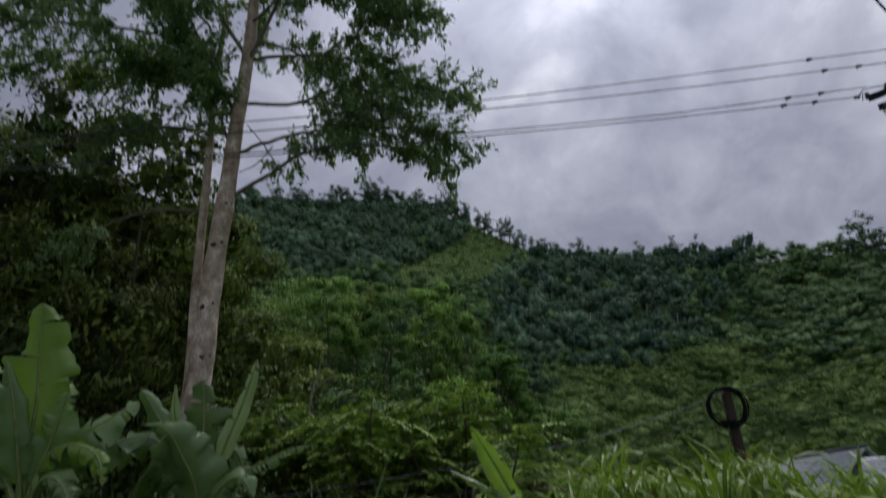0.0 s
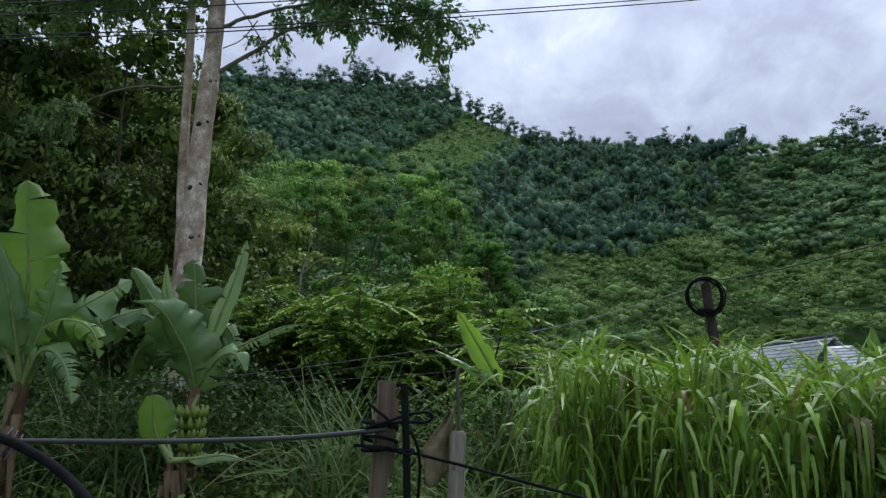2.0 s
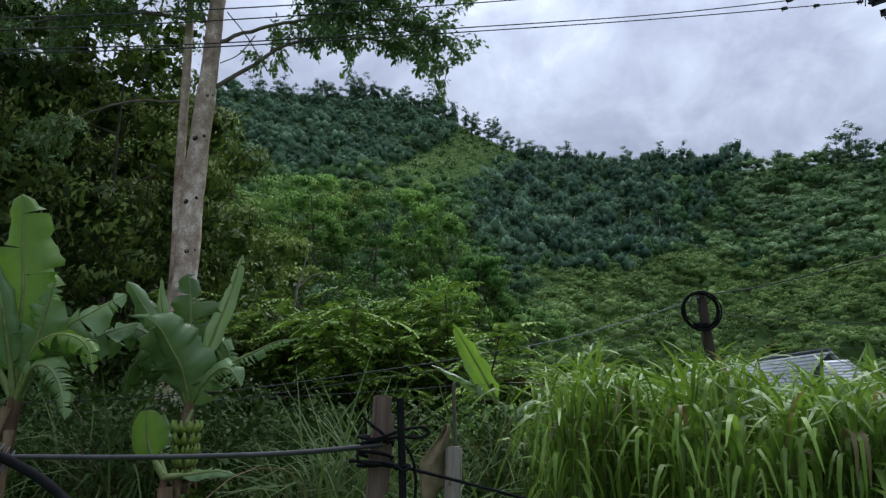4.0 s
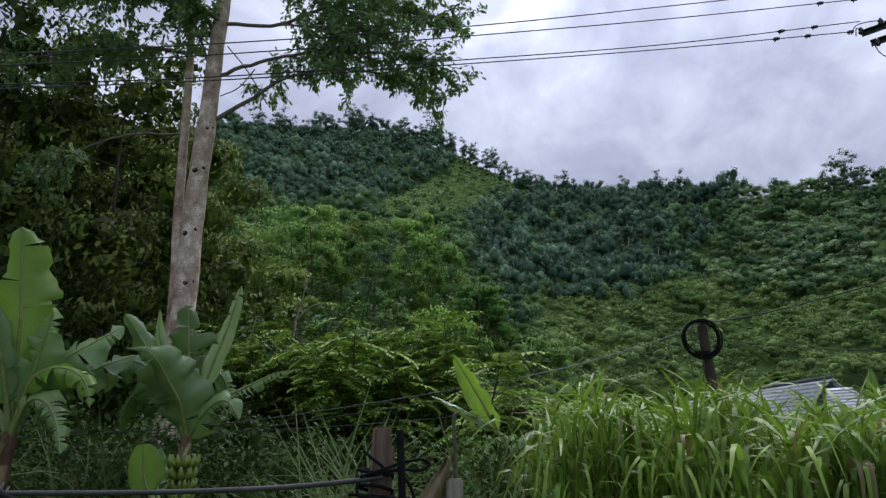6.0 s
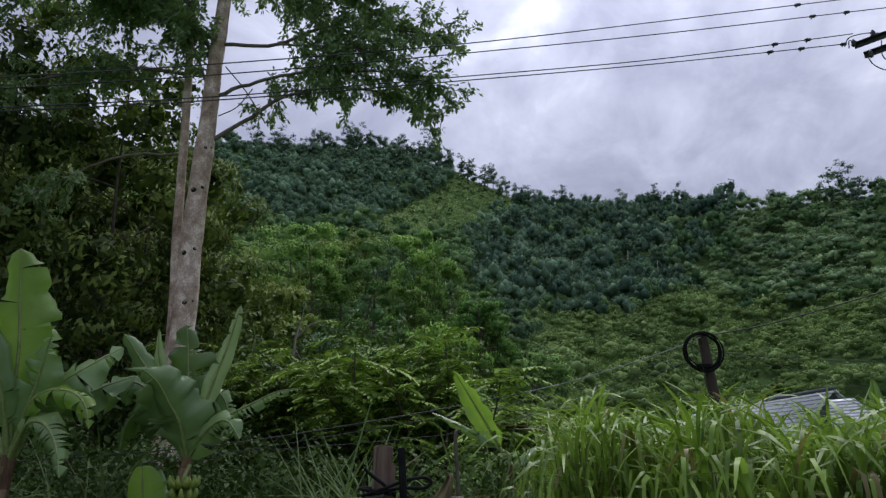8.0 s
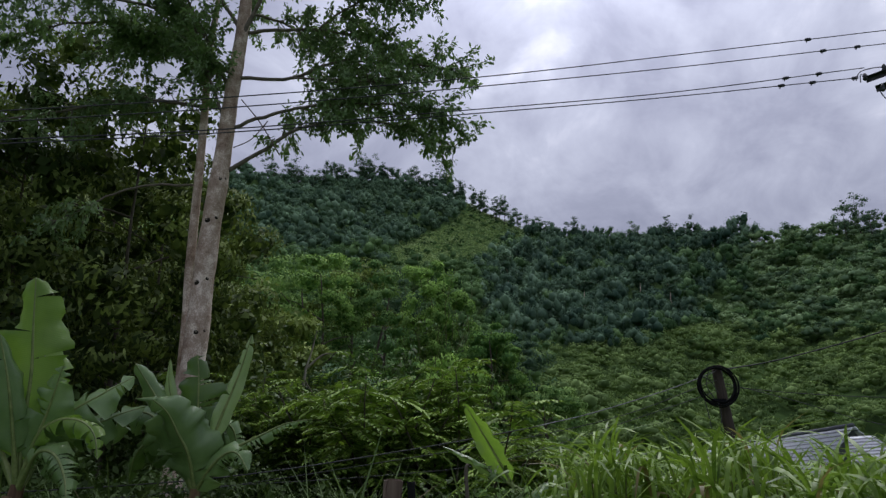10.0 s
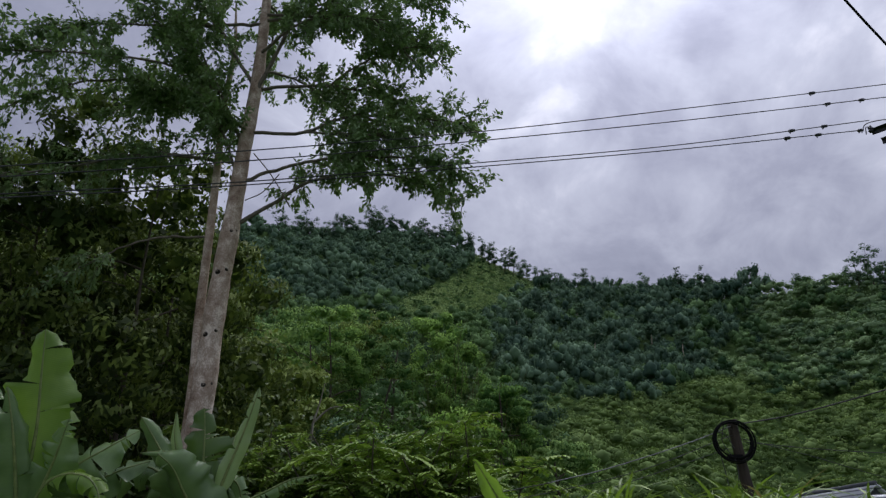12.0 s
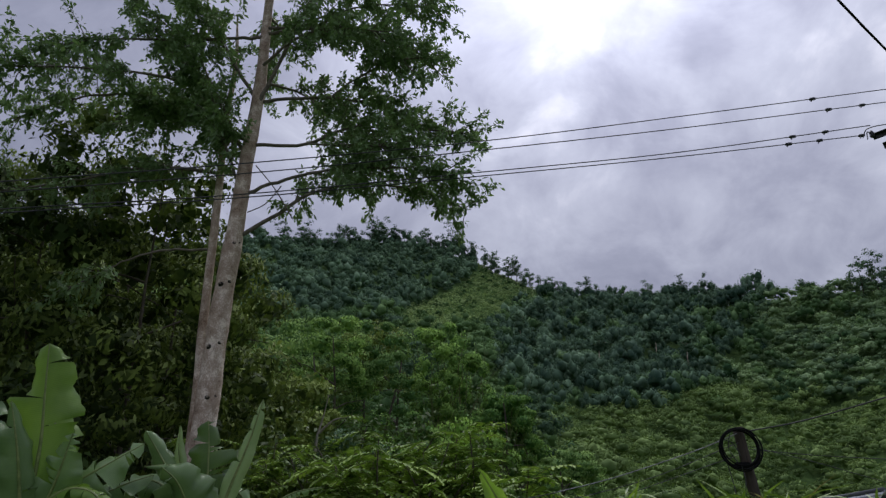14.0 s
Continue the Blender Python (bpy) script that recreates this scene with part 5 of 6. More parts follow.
# ------------------------------------------------------------ banana plants
def banana_leaf(parent, rib_points, width, face, seed, mat=None, torn=0.35, fold=0.2, bare=0.22, blunt=0.65, wavy=1.0):
    """A paddle leaf along its midrib: a bare stalk, a stout rib, two wavy halves that face one way, torn here and there."""
    rng = np.random.default_rng(seed)
    mat = mat or M_BANANA
    curve = smooth_path(rib_points, 12)
    run = np.concatenate([[0], np.cumsum(np.linalg.norm(np.diff(curve, axis=0), axis=1))])
    steps = 30
    pts = np.stack([np.interp(np.linspace(0, run[-1], steps + 1), run, curve[:, k]) for k in range(3)], -1)
    tans = unit(np.gradient(pts, axis=0))
    k0 = int(round(steps * bare))
    r = np.linspace(0.024, 0.004, len(pts))
    r[:k0] = np.linspace(0.036, 0.024, max(k0, 1))[:k0]
    rib = mesh_object("leaf", *tube(pts, r, 6), M_PETIOLE, parent, smooth=True)
    t = np.linspace(0, 1, len(pts) - k0)
    prof = np.minimum(np.sqrt(t / 0.16), 1) * np.clip((1.0 - t) / 0.5, 0, 1) ** blunt
    verts, faces, uv = [], [], []
    across = 4
    for s in (-1, 1):
        gaps = set(np.flatnonzero(rng.random(len(t)) < torn * 0.55))
        droop = 0.0
        col_prev = None
        for i in range(len(t)):
            c, tn = pts[k0 + i], tans[k0 + i]
            sd = unit(np.cross(tn, np.array(face, dtype=float)))
            nn = np.cross(sd, tn)
            sd = sd * s
            wave = wavy * 0.09 * math.sin(i * 0.9 + seed + s) + wavy * 0.05 * math.sin(i * 2.3 + 2 * seed)
            def column(dr, lag):
                col = []
                for j in range(across + 1):
                    u = j / across
                    ang = fold * (1 - 0.9 * u) + 0.1 + wave * 2 * u - (dr + 0.42) * u
                    w = width / 2 * prof[i] * u
                    col.append(c + sd * w * math.cos(ang) + nn * w * math.sin(ang) + tn * (0.25 * w - lag * u))
                return col
            b = len(verts)
            if i in gaps and col_prev is not None:
                verts += column(droop, 0.03)
                uv += [(t[i], s * j / across) for j in range(across + 1)]
                for j in range(across):
                    faces.append((col_prev + j, col_prev + j + 1, b + j + 1, b + j))
                droop = rng.uniform(-0.1, 1.1)
                b = len(verts)
                verts += column(droop, -0.015)
                uv += [(t[i], s * j / across) for j in range(across + 1)]
                col_prev = b
                continue
            verts += column(droop, 0.0)
            uv += [(t[i], s * j / across) for j in range(across + 1)]
            if col_prev is not None:
                for j in range(across):
                    faces.append((col_prev + j, col_prev + j + 1, b + j + 1, b + j))
            col_prev = b
    ob = mesh_object("blade", np.array(verts), np.array(faces), mat, rib, smooth=True)
    layer = ob.data.uv_layers.new(name="UVMap")
    uv = np.array(uv, dtype=np.float32)
    idx = np.zeros(len(ob.data.loops), dtype=np.int32)
    ob.data.loops.foreach_get("vertex_index", idx)
    layer.data.foreach_set("uv", uv[idx].ravel())
    return rib


def banana_stem(parent, path, radii, seed):
    rng = np.random.default_rng(seed)
    p = smooth_path(path, 5)
    r = np.interp(np.linspace(0, 1, len(p)), np.linspace(0, 1, len(radii)), radii)
    r = r * (1 + 0.05 * np.sin(np.arange(len(p)) * 1.9))
    stem = mesh_object("stem", *tube(p, r, 14), M_STEM, parent, smooth=True)
    # loose dry sheaths peeling off below the crown
    for i in range(9):
        k = rng.uniform(0.45, 0.98)
        c = p[int(k * (len(p) - 1))]
        a = rng.uniform(0, 6.28)
        o = np.array([math.cos(a), math.sin(a), 0])
        rr = radii[-1] * 1.05
        q = [c + o * rr, c + o * (rr + 0.03) - [0, 0, 0.12], c + o * (rr + rng.uniform(0.03, 0.1)) - [0, 0, rng.uniform(0.25, 0.45)]]
        v, f = tube(smooth_path(q, 4), np.linspace(0.045, 0.012, 9), 6)
        mesh_object("dry_sheath", v, f, M_SHEATH, parent, "brown dry leaf sheath", smooth=True)
    return stem


def banana_bunch(parent, at, seed):
    """A hanging bunch: tiers of upturned fingers round a stalk."""
    rng = np.random.default_rng(seed)
    bunch = mesh_object("fruit_stalk", *tube(smooth_path([at + [0.02, 0.05, 0.32], at + [0, -0.02, 0.2], at, at - [0, 0, 0.26]]), 0.02, 7), M_PETIOLE, parent, smooth=True)
    for tier in range(5):
        zc = 0.15 - tier * 0.098
        size = 1.12 - 0.07 * tier
        for j in range(11):
            a = j / 11 * 6.28 + tier * 0.4 + rng.normal(scale=0.08)
            o = np.array([math.cos(a), math.sin(a), 0])
            s = size * rng.uniform(0.88, 1.08)
            p = [at + o * 0.025 + [0, 0, zc - 0.015], at + o * 0.075 * s + [0, 0, zc - 0.012], at + o * 0.108 * s + [0, 0, zc + 0.03], at + o * 0.112 * s + [0, 0, zc + 0.075 * s]]
            v, f = tube(smooth_path(p, 3), np.array([0.008, 0.013, 0.019, 0.023, 0.025, 0.025, 0.023, 0.018, 0.012, 0.006]) * s, 6, True)
            mesh_object("banana", v, f, M_FRUIT, bunch, smooth=True)


def fruiting_banana():
    top = base("banana_plant", (-2.42, 6.5, 0), "fruiting banana plant with tattered leaves and a green bunch", "banana plant", "banana plants")
    banana_stem(top, [(0.0, 0, -0.1), (0.06, 0, 0.5), (0.13, 0, 1.0), (0.15, 0, 1.52)], [0.085, 0.068, 0.056, 0.045], 1)
    banana_leaf(top, [(0.15, 0, 1.48), (0.12, 0.00, 1.83), (0.09, 0.00, 2.26), (0.06, 0.00, 2.56), (0.03, 0.00, 2.74)], 0.58, (0.05, -1, 0.05), 11, M_BANANA_SHADED, torn=0.42, fold=0.08, bare=0.12, blunt=0.5)
    banana_leaf(top, [(0.15, 0, 1.48), (0.10, -0.12, 1.80), (0.01, -0.20, 1.99), (-0.08, -0.28, 2.17), (-0.20, -0.35, 2.28)], 0.63, (-0.3, -1, 0.4), 12, M_BANANA, torn=0.20, fold=0.06, bare=0.07, blunt=0.55)
    banana_leaf(top, [(0.15, 0, 1.48), (-0.04, -0.03, 2.04), (-0.17, -0.07, 2.41), (-0.19, -0.10, 2.69)], 0.18, (-0.5, -1, 0.1), 13, M_BANANA_PALE, torn=0.00, fold=0.90)
    banana_leaf(top, [(0.15, 0, 1.48), (-0.08, -0.05, 2.01), (-0.27, -0.10, 2.32), (-0.49, -0.15, 2.63)], 0.47, (-0.25, -1, 0.4), 14, M_BANANA, torn=0.15, fold=0.10, blunt=0.45)
    banana_leaf(top, [(0.15, 0, 1.48), (0.05, -0.11, 2.09), (-0.06, -0.17, 2.29), (-0.20, -0.24, 2.31), (-0.38, -0.30, 2.29)], 0.20, (0, -0.25, 1), 15, M_BANANA, torn=0.10, fold=0.15)
    banana_leaf(top, [(0.15, 0, 1.48), (-0.31, 0.17, 2.10), (-0.58, 0.25, 2.23), (-0.78, 0.33, 2.17), (-0.85, 0.40, 1.92)], 0.49, (-0.1, -0.8, 0.55), 16, M_BANANA, torn=0.45, fold=0.00)
    banana_leaf(top, [(0.15, 0, 1.48), (0.29, 0.00, 2.05), (0.40, 0.00, 2.40), (0.47, 0.00, 2.64), (0.54, 0.00, 2.94)], 0.18, (0.3, -1, 0.35), 17, M_BANANA_PALE, torn=0.15, fold=0.25, bare=0.3, blunt=0.4)
    banana_leaf(top, [(0.15, 0, 1.48), (0.31, -0.01, 1.79), (0.51, -0.02, 1.89), (0.72, -0.03, 1.99), (0.94, -0.04, 2.09), (1.19, -0.05, 2.13)], 0.20, (0.0, -0.6, 0.8), 18, M_BANANA, torn=0.95, fold=-0.20)
    banana_leaf(top, [(0.15, 0, 1.48), (0.29, -0.09, 1.69), (0.43, -0.12, 1.82), (0.55, -0.16, 1.82), (0.67, -0.20, 1.67)], 0.37, (0.2, -1, 0.45), 19, M_BANANA, torn=0.35, fold=0.00, bare=0.04)
    banana_leaf(top, [(0.15, 0, 1.48), (0.19, 0.20, 2.00), (0.23, 0.30, 2.32), (0.23, 0.40, 2.54)], 0.44, (0.2, -1, 0.1), 20, M_BANANA_SHADED, torn=0.90, fold=0.00)
    banana_leaf(top, [(0.15, 0, 1.48), (-0.14, 0.20, 1.92), (-0.32, 0.30, 2.20), (-0.44, 0.40, 2.47)], 0.52, (-0.2, -1, 0.1), 21, M_BANANA_SHADED, torn=0.50, fold=0.10)
    banana_leaf(top, [(0.15, 0, 1.48), (0.17, 0.05, 1.94), (0.25, 0.10, 2.11), (0.39, 0.15, 2.06), (0.46, 0.20, 1.79)], 0.44, (0.1, -0.8, 0.5), 22, M_BANANA, torn=0.70, fold=-0.10)
    banana_leaf(top, [(0.15, 0, 1.48), (-0.14, 0.15, 1.83), (-0.38, 0.20, 1.94), (-0.55, 0.25, 1.81), (-0.60, 0.30, 1.56)], 0.39, (-0.2, -0.8, 0.5), 23, M_BANANA_SHADED, torn=0.60, fold=-0.10)
    banana_bunch(top, np.array([0.2, -0.16, 1.13]), 3)


def left_banana():
    top = base("banana_plant", (-3.72, 5.8, 0), "tall banana plant with broad upright leaves", "banana plant", "banana plants")
    banana_stem(top, [(-0.1, 0, -0.1), (0.08, 0, 0.6), (0.2, 0, 1.1), (0.25, 0, 1.56)], [0.1, 0.085, 0.07, 0.052], 2)
    banana_leaf(top, [(0.25, 0, 1.5), (0.23, -0.04, 1.98), (0.23, -0.08, 2.45), (0.19, -0.11, 2.83), (0.15, -0.15, 3.27)], 0.69, (0.25, -1, 0.1), 31, M_BANANA_YOUNG, torn=0.08, fold=0.12, bare=0.12, blunt=0.35)
    banana_leaf(top, [(0.25, 0, 1.5), (0.19, -0.13, 2.01), (0.13, -0.22, 2.38), (0.04, -0.30, 2.74)], 0.44, (0.35, -1, 0.25), 32, M_BANANA, torn=0.20, fold=0.30)
    banana_leaf(top, [(0.25, 0, 1.5), (0.34, -0.03, 1.88), (0.43, -0.07, 2.17), (0.50, -0.10, 2.51)], 0.39, (0.35, -1, 0.35), 33, M_BANANA, torn=0.30, fold=0.25)
    banana_leaf(top, [(0.25, 0, 1.5), (0.35, 0.05, 1.96), (0.53, 0.10, 2.15), (0.74, 0.15, 2.30), (0.98, 0.20, 2.46)], 0.55, (-0.15, -0.75, 0.65), 34, M_BANANA, torn=0.35, fold=0.10)
    banana_leaf(top, [(0.25, 0, 1.5), (0.38, -0.08, 1.93), (0.55, -0.11, 2.06), (0.75, -0.14, 2.05), (0.89, -0.17, 1.94), (0.96, -0.20, 1.75)], 0.31, (0.0, -0.6, 0.8), 35, M_BANANA_YOUNG, torn=0.40, fold=0.20)
    banana_leaf(top, [(0.25, 0, 1.5), (0.37, 0.20, 1.95), (0.60, 0.30, 2.04), (0.82, 0.40, 2.16), (0.98, 0.50, 2.23)], 0.44, (0.0, -0.8, 0.6), 36, M_BANANA, torn=0.50, fold=0.00)
    banana_leaf(top, [(0.25, 0, 1.5), (0.10, 0.30, 2.00), (0.05, 0.40, 2.42), (-0.04, 0.50, 2.86)], 0.65, (0.2, -1, 0.0), 37, M_BANANA_YOUNG, torn=0.30, fold=0.10)
    banana_leaf(top, [(0.25, 0, 1.5), (-0.07, 0.03, 1.98), (-0.36, 0.07, 2.17), (-0.67, 0.10, 2.17)], 0.59, (0, -0.7, 0.7), 38, M_BANANA, torn=0.40, fold=0.10)
    banana_leaf(top, [(0.25, 0, 1.5), (-0.26, 0.23, 2.09), (-0.58, 0.37, 2.61), (-0.85, 0.50, 3.07)], 0.65, (0.2, -1, 0.1), 39, M_BANANA, torn=0.30, fold=0.10)
    banana_leaf(top, [(0.25, 0, 1.5), (0.44, -0.15, 1.79), (0.61, -0.20, 1.79), (0.75, -0.25, 1.61), (0.83, -0.30, 1.39)], 0.34, (0.2, -0.8, 0.5), 40, M_BANANA, torn=0.60, fold=-0.10)


def round_sucker():
    top = base("banana_sucker", (-2.42, 5.9, 0), "small banana sucker with one round bright leaf", "banana plant", "banana suckers")
    banana_stem(top, [(0.2, 0, -0.1), (0.2, 0, 0.4), (0.2, 0, 0.95)], [0.05, 0.04, 0.028], 27)
    banana_leaf(top, [(0.2, 0, 0.92), (0.09, -0.02, 1.10), (0.04, -0.03, 1.25), (0.02, -0.05, 1.46)], 0.33, (-0.1, -1, 0.1), 53, M_BANANA_YOUNG, torn=0.00, fold=0.06, bare=0.3, blunt=0.42, wavy=0.15)
    banana_leaf(top, [(0.2, 0, 0.92), (0.11, 0.07, 1.19), (0.11, 0.10, 1.43)], 0.20, (0.2, -1, 0.1), 54, M_BANANA, torn=0.10, fold=0.30)
    banana_leaf(top, [(0.2, 0, 0.92), (0.43, -0.03, 0.95), (0.65, -0.07, 0.98), (0.84, -0.10, 0.95)], 0.13, (0, -0.6, 0.8), 55, M_BANANA, torn=0.10, fold=0.10)


def arc(start, az, el, length, bend, roll):
    """Midrib points and facing of a leaf that leaves its stem at an angle and bends over."""
    a, e = radians(az), radians(el)
    hd, side = np.array([math.sin(a), math.cos(a), 0.0]), np.array([math.cos(a), -math.sin(a), 0.0])
    pts = [np.array(start, dtype=float)]
    for i in range(5):
        d = hd * math.cos(e) + np.array([0, 0, 1.0]) * math.sin(e)
        pts.append(pts[-1] + d * length / 5)
        e -= radians(bend) / 5
    face = Matrix.Rotation(radians(roll), 3, Vector(pts[-1] - pts[0])) @ Vector(np.cross(side, pts[-1] - pts[0]))
    return pts, tuple(face)


def young_banana(x, y, leaves, label):
    top = base("banana_sucker", (x, y, float(land(x, y))), label, "banana plant", "banana suckers")
    banana_stem(top, [(0, 0, -0.1), (0, 0, 0.3), (0, 0, leaves[0][0])], [0.06, 0.05, 0.035], int(abs(x) * 10) + 3)
    for z, az, el, ln, w, bend, fold, roll, seed, m in leaves:
        pts, face = arc((0, 0, z), az, el, ln + 0.15, bend, roll)
        banana_leaf(top, pts, w, face, seed, m, torn=0.06, fold=fold, bare=0.16)


fruiting_banana()
left_banana()
round_sucker()
young_banana(0.84, 8.0, [(1.35, -95, 61, 1.08, 0.3, 4, 0.7, 50, 51, M_BANANA_YOUNG), (1.45, -88, 33, 0.85, 0.2, 10, 0.9, 20, 52, M_BANANA), (1.2, 60, 60, 0.5, 0.25, 60, 0.4, 0, 56, M_BANANA)],
             "young banana sucker with a bright upright leaf")
young_banana(1.75, 9.0, [(1.45, 75, 50, 0.8, 0.3, 30, 0.2, 40, 57, M_BANANA), (1.3, -100, 60, 0.6, 0.28, 60, 0.4, 0, 58, M_BANANA)], "banana sucker half hidden behind tall grass")
young_banana(5.9, 9.2, [(1.45, -150, 82, 0.85, 0.24, 15, 0.5, 0, 59, M_BANANA), (1.3, 60, 50, 0.6, 0.25, 60, 0.4, 0, 60, M_BANANA)], "banana sucker half hidden behind tall grass")


# ------------------------------------------------------------ fence posts, cables and pipe
def fence_post():
    top = base("fence_post", (-0.283, 2.6, 0), "weathered brown square timber fence post, leaning slightly", "fence post")
    bm = bmesh.new()
    lean = Matrix.Rotation(radians(3.4), 4, "Y") @ Matrix.Rotation(radians(14), 4, "Z")
    box(bm, (0.062, 0.06, 1.72), lean @ Matrix.Translation((0, 0, 0.745)), 0.006)
    bmesh.ops.subdivide_edges(bm, edges=[e for e in bm.edges if e.calc_length() > 1], cuts=12)
    rng = random.Random(4)
    for v in bm.verts:
        v.co += Vector((rng.uniform(-1, 1), rng.uniform(-1, 1), rng.uniform(-1, 1))) * 0.0022
    part("shaft", bm, M_POST, top)
    # split upper corner
    bm = bmesh.new()
    box(bm, (0.02, 0.05, 0.28), lean @ Matrix.Translation((0.036, 0.0, 1.40)), 0.004)
    part("splinter", bm, M_POST, top, "loose sliver of wood")


def rope(name, points, radius, mat, label, category, sides=8, group=""):
    v, f = tube(smooth_path(points, 10), radius, sides, True)
    return tagged(mesh_object(name, v, f, mat, smooth=True), label, category, group)


fence_post()


def rubber_tube():
    top = base("rubber_hose", (-0.1, 2.5, 0), "upright length of black rubber hose tied to the post", "hose")
    bm = bmesh.new()
    path = smooth_path([(0.03, 0, 0.02), (0.012, 0, 0.7), (0.0, 0, 1.15), (-0.005, 0, 1.32), (-0.02, 0, 1.59)], 6)
    v, f = tube(path, 0.0135, 12)
    mesh_object("hose_wall", v, f, M_RUBBER, top, smooth=True)
    v, f = tube(path[-4:] + [0, 0, 0.001], [0.0095] * 4, 12)
    mesh_object("bore", v, f[:, ::-1], M_SCAR, top, "dark hollow end", smooth=True)
    ring = np.array([(math.cos(a) * 0.0115, math.sin(a) * 0.0115, 0) for a in np.linspace(0, 6.2832, 17)]) + path[-1]
    mesh_object("rim", *tube(ring, 0.0025, 6), M_RUBBER, top, smooth=True)


rubber_tube()
rope("stay_cable", [(-2.6, 2.42, 1.375), (-1.59, 2.5, 1.375), (-1.0, 2.53, 1.377), (-0.55, 2.55, 1.392), (-0.27, 2.545, 1.417), (-0.18, 2.54, 1.43)], 0.0095, M_CABLE, "taut grey-black cable stretched between posts", "cable")
rope("stay_cable", [(-0.3, 2.545, 1.37), (-0.2, 2.535, 1.365), (-0.12, 2.5, 1.358), (0.25, 2.7, 1.25), (0.88, 3.0, 1.06), (1.7, 3.4, 0.82)], 0.006, M_RUBBER, "thin black cable sagging away from the post", "cable")


def cable_knot():
    """Turns of cable lashed round the post, with loose loops."""
    top = base("cable_lashing", (-0.21, 2.6, 1.41), "turns of black cable lashed round the post", "cable")
    rng = np.random.default_rng(3)
    for i in range(4):
        a = np.linspace(0, 6.2832, 25)
        tilt = rng.uniform(-0.03, 0.03)
        rx, ry = 0.062 + rng.uniform(0, 0.008), 0.056 + rng.uniform(0, 0.008)
        p = np.stack([np.cos(a) * rx, np.sin(a) * ry, 0.035 - 0.03 * i + np.cos(a + i) * (0.018 + tilt)], -1)
        mesh_object("turn", *tube(p, 0.0065, 7), M_RUBBER, top, smooth=True)
    loops = [[(-0.05, -0.06, 0.02), (0.03, -0.075, 0.045), (0.1, -0.08, 0.07), (0.17, -0.07, 0.08), (0.195, -0.06, 0.065), (0.17, -0.06, 0.045), (0.09, -0.07, 0.045), (0.0, -0.07, 0.03)],
             [(-0.04, -0.065, 0.11), (-0.01, -0.075, 0.085), (0.03, -0.07, 0.055), (0.05, -0.06, 0.02)],
             [(0.09, -0.09, 0.04), (0.13, -0.085, -0.01), (0.15, -0.08, -0.08), (0.15, -0.08, -0.17), (0.14, -0.08, -0.3), (0.13, -0.08, -0.5)],
             [(-0.06, -0.06, 0.0), (-0.05, -0.075, -0.04), (0.02, -0.08, -0.05), (0.08, -0.11, -0.055), (0.12, -0.115, -0.05), (0.1, -0.085, -0.06)],
             [(0.085, -0.13, -0.05), (0.11, -0.135, -0.065), (0.13, -0.12, -0.05), (0.11, -0.075, -0.05), (0.08, -0.075, -0.06), (0.085, -0.12, -0.06)]]
    for p in loops:
        mesh_object("loop", *tube(smooth_path(p, 6), 0.0058, 7), M_RUBBER, top, smooth=True)


cable_knot()


def big_pipe():
    top = base("water_pipe", (-1.4, 2.4, 0), "thick black plastic water pipe curving down to the ground", "pipe")
    p = smooth_path([(-0.9, 0.1, 1.42), (-0.4, 0.05, 1.43), (-0.13, 0.0, 1.405), (0.03, 0.0, 1.345), (0.17, -0.03, 1.27), (0.31, -0.1, 1.17), (0.45, -0.16, 0.95), (0.55, -0.2, 0.6), (0.58, -0.2, 0.0)], 9)
    pipe = mesh_object("pipe_wall", *tube(p, 0.0165, 14, True), M_RUBBER, top, smooth=True)
    for i in range(3):
        a = np.linspace(0, 6.2832, 20)
        c = np.array([-0.085 + 0.02 * i, 0.01, 1.385 - 0.012 * i])
        ring = c + np.stack([np.cos(a) * 0.012, np.cos(a) * 0.004 + np.sin(a) * 0.036, np.sin(a) * 0.034 + np.cos(a) * 0.02], -1)
        mesh_object("wire_tie", *tube(ring, 0.0035, 6), M_WIRE, pipe, "twisted wire tie", smooth=True)


big_pipe()


def split_stake():
    top = base("grey_stake", (0.07, 3.4, 0), "grey weathered split stake with a thin cane", "stake")
    bm = bmesh.new()
    box(bm, (0.078, 0.045, 1.42), Matrix.Rotation(radians(1.4), 4, "Y") @ Matrix.Translation((0, 0, 0.655)), 0.008)
    bmesh.ops.subdivide_edges(bm, edges=[e for e in bm.edges if e.calc_length() > 1], cuts=10)
    rng = random.Random(6)
    for v in bm.verts:
        v.co += Vector((rng.uniform(-1, 1), rng.uniform(-1, 1), 0)) * 0.003
    part("slab", bm, M_STAKE, top)
    v, f = tube(smooth_path([(0.03, 0.03, 0.0), (0.035, 0.03, 0.8), (0.04, 0.03, 1.36), (0.03, 0.03, 1.63), (0.045, 0.03, 1.67)]), np.linspace(0.012, 0.008, 25), 7)
    mesh_object("cane", v, f, M_TWIG, top, "thin reddish cane", smooth=True)


split_stake()


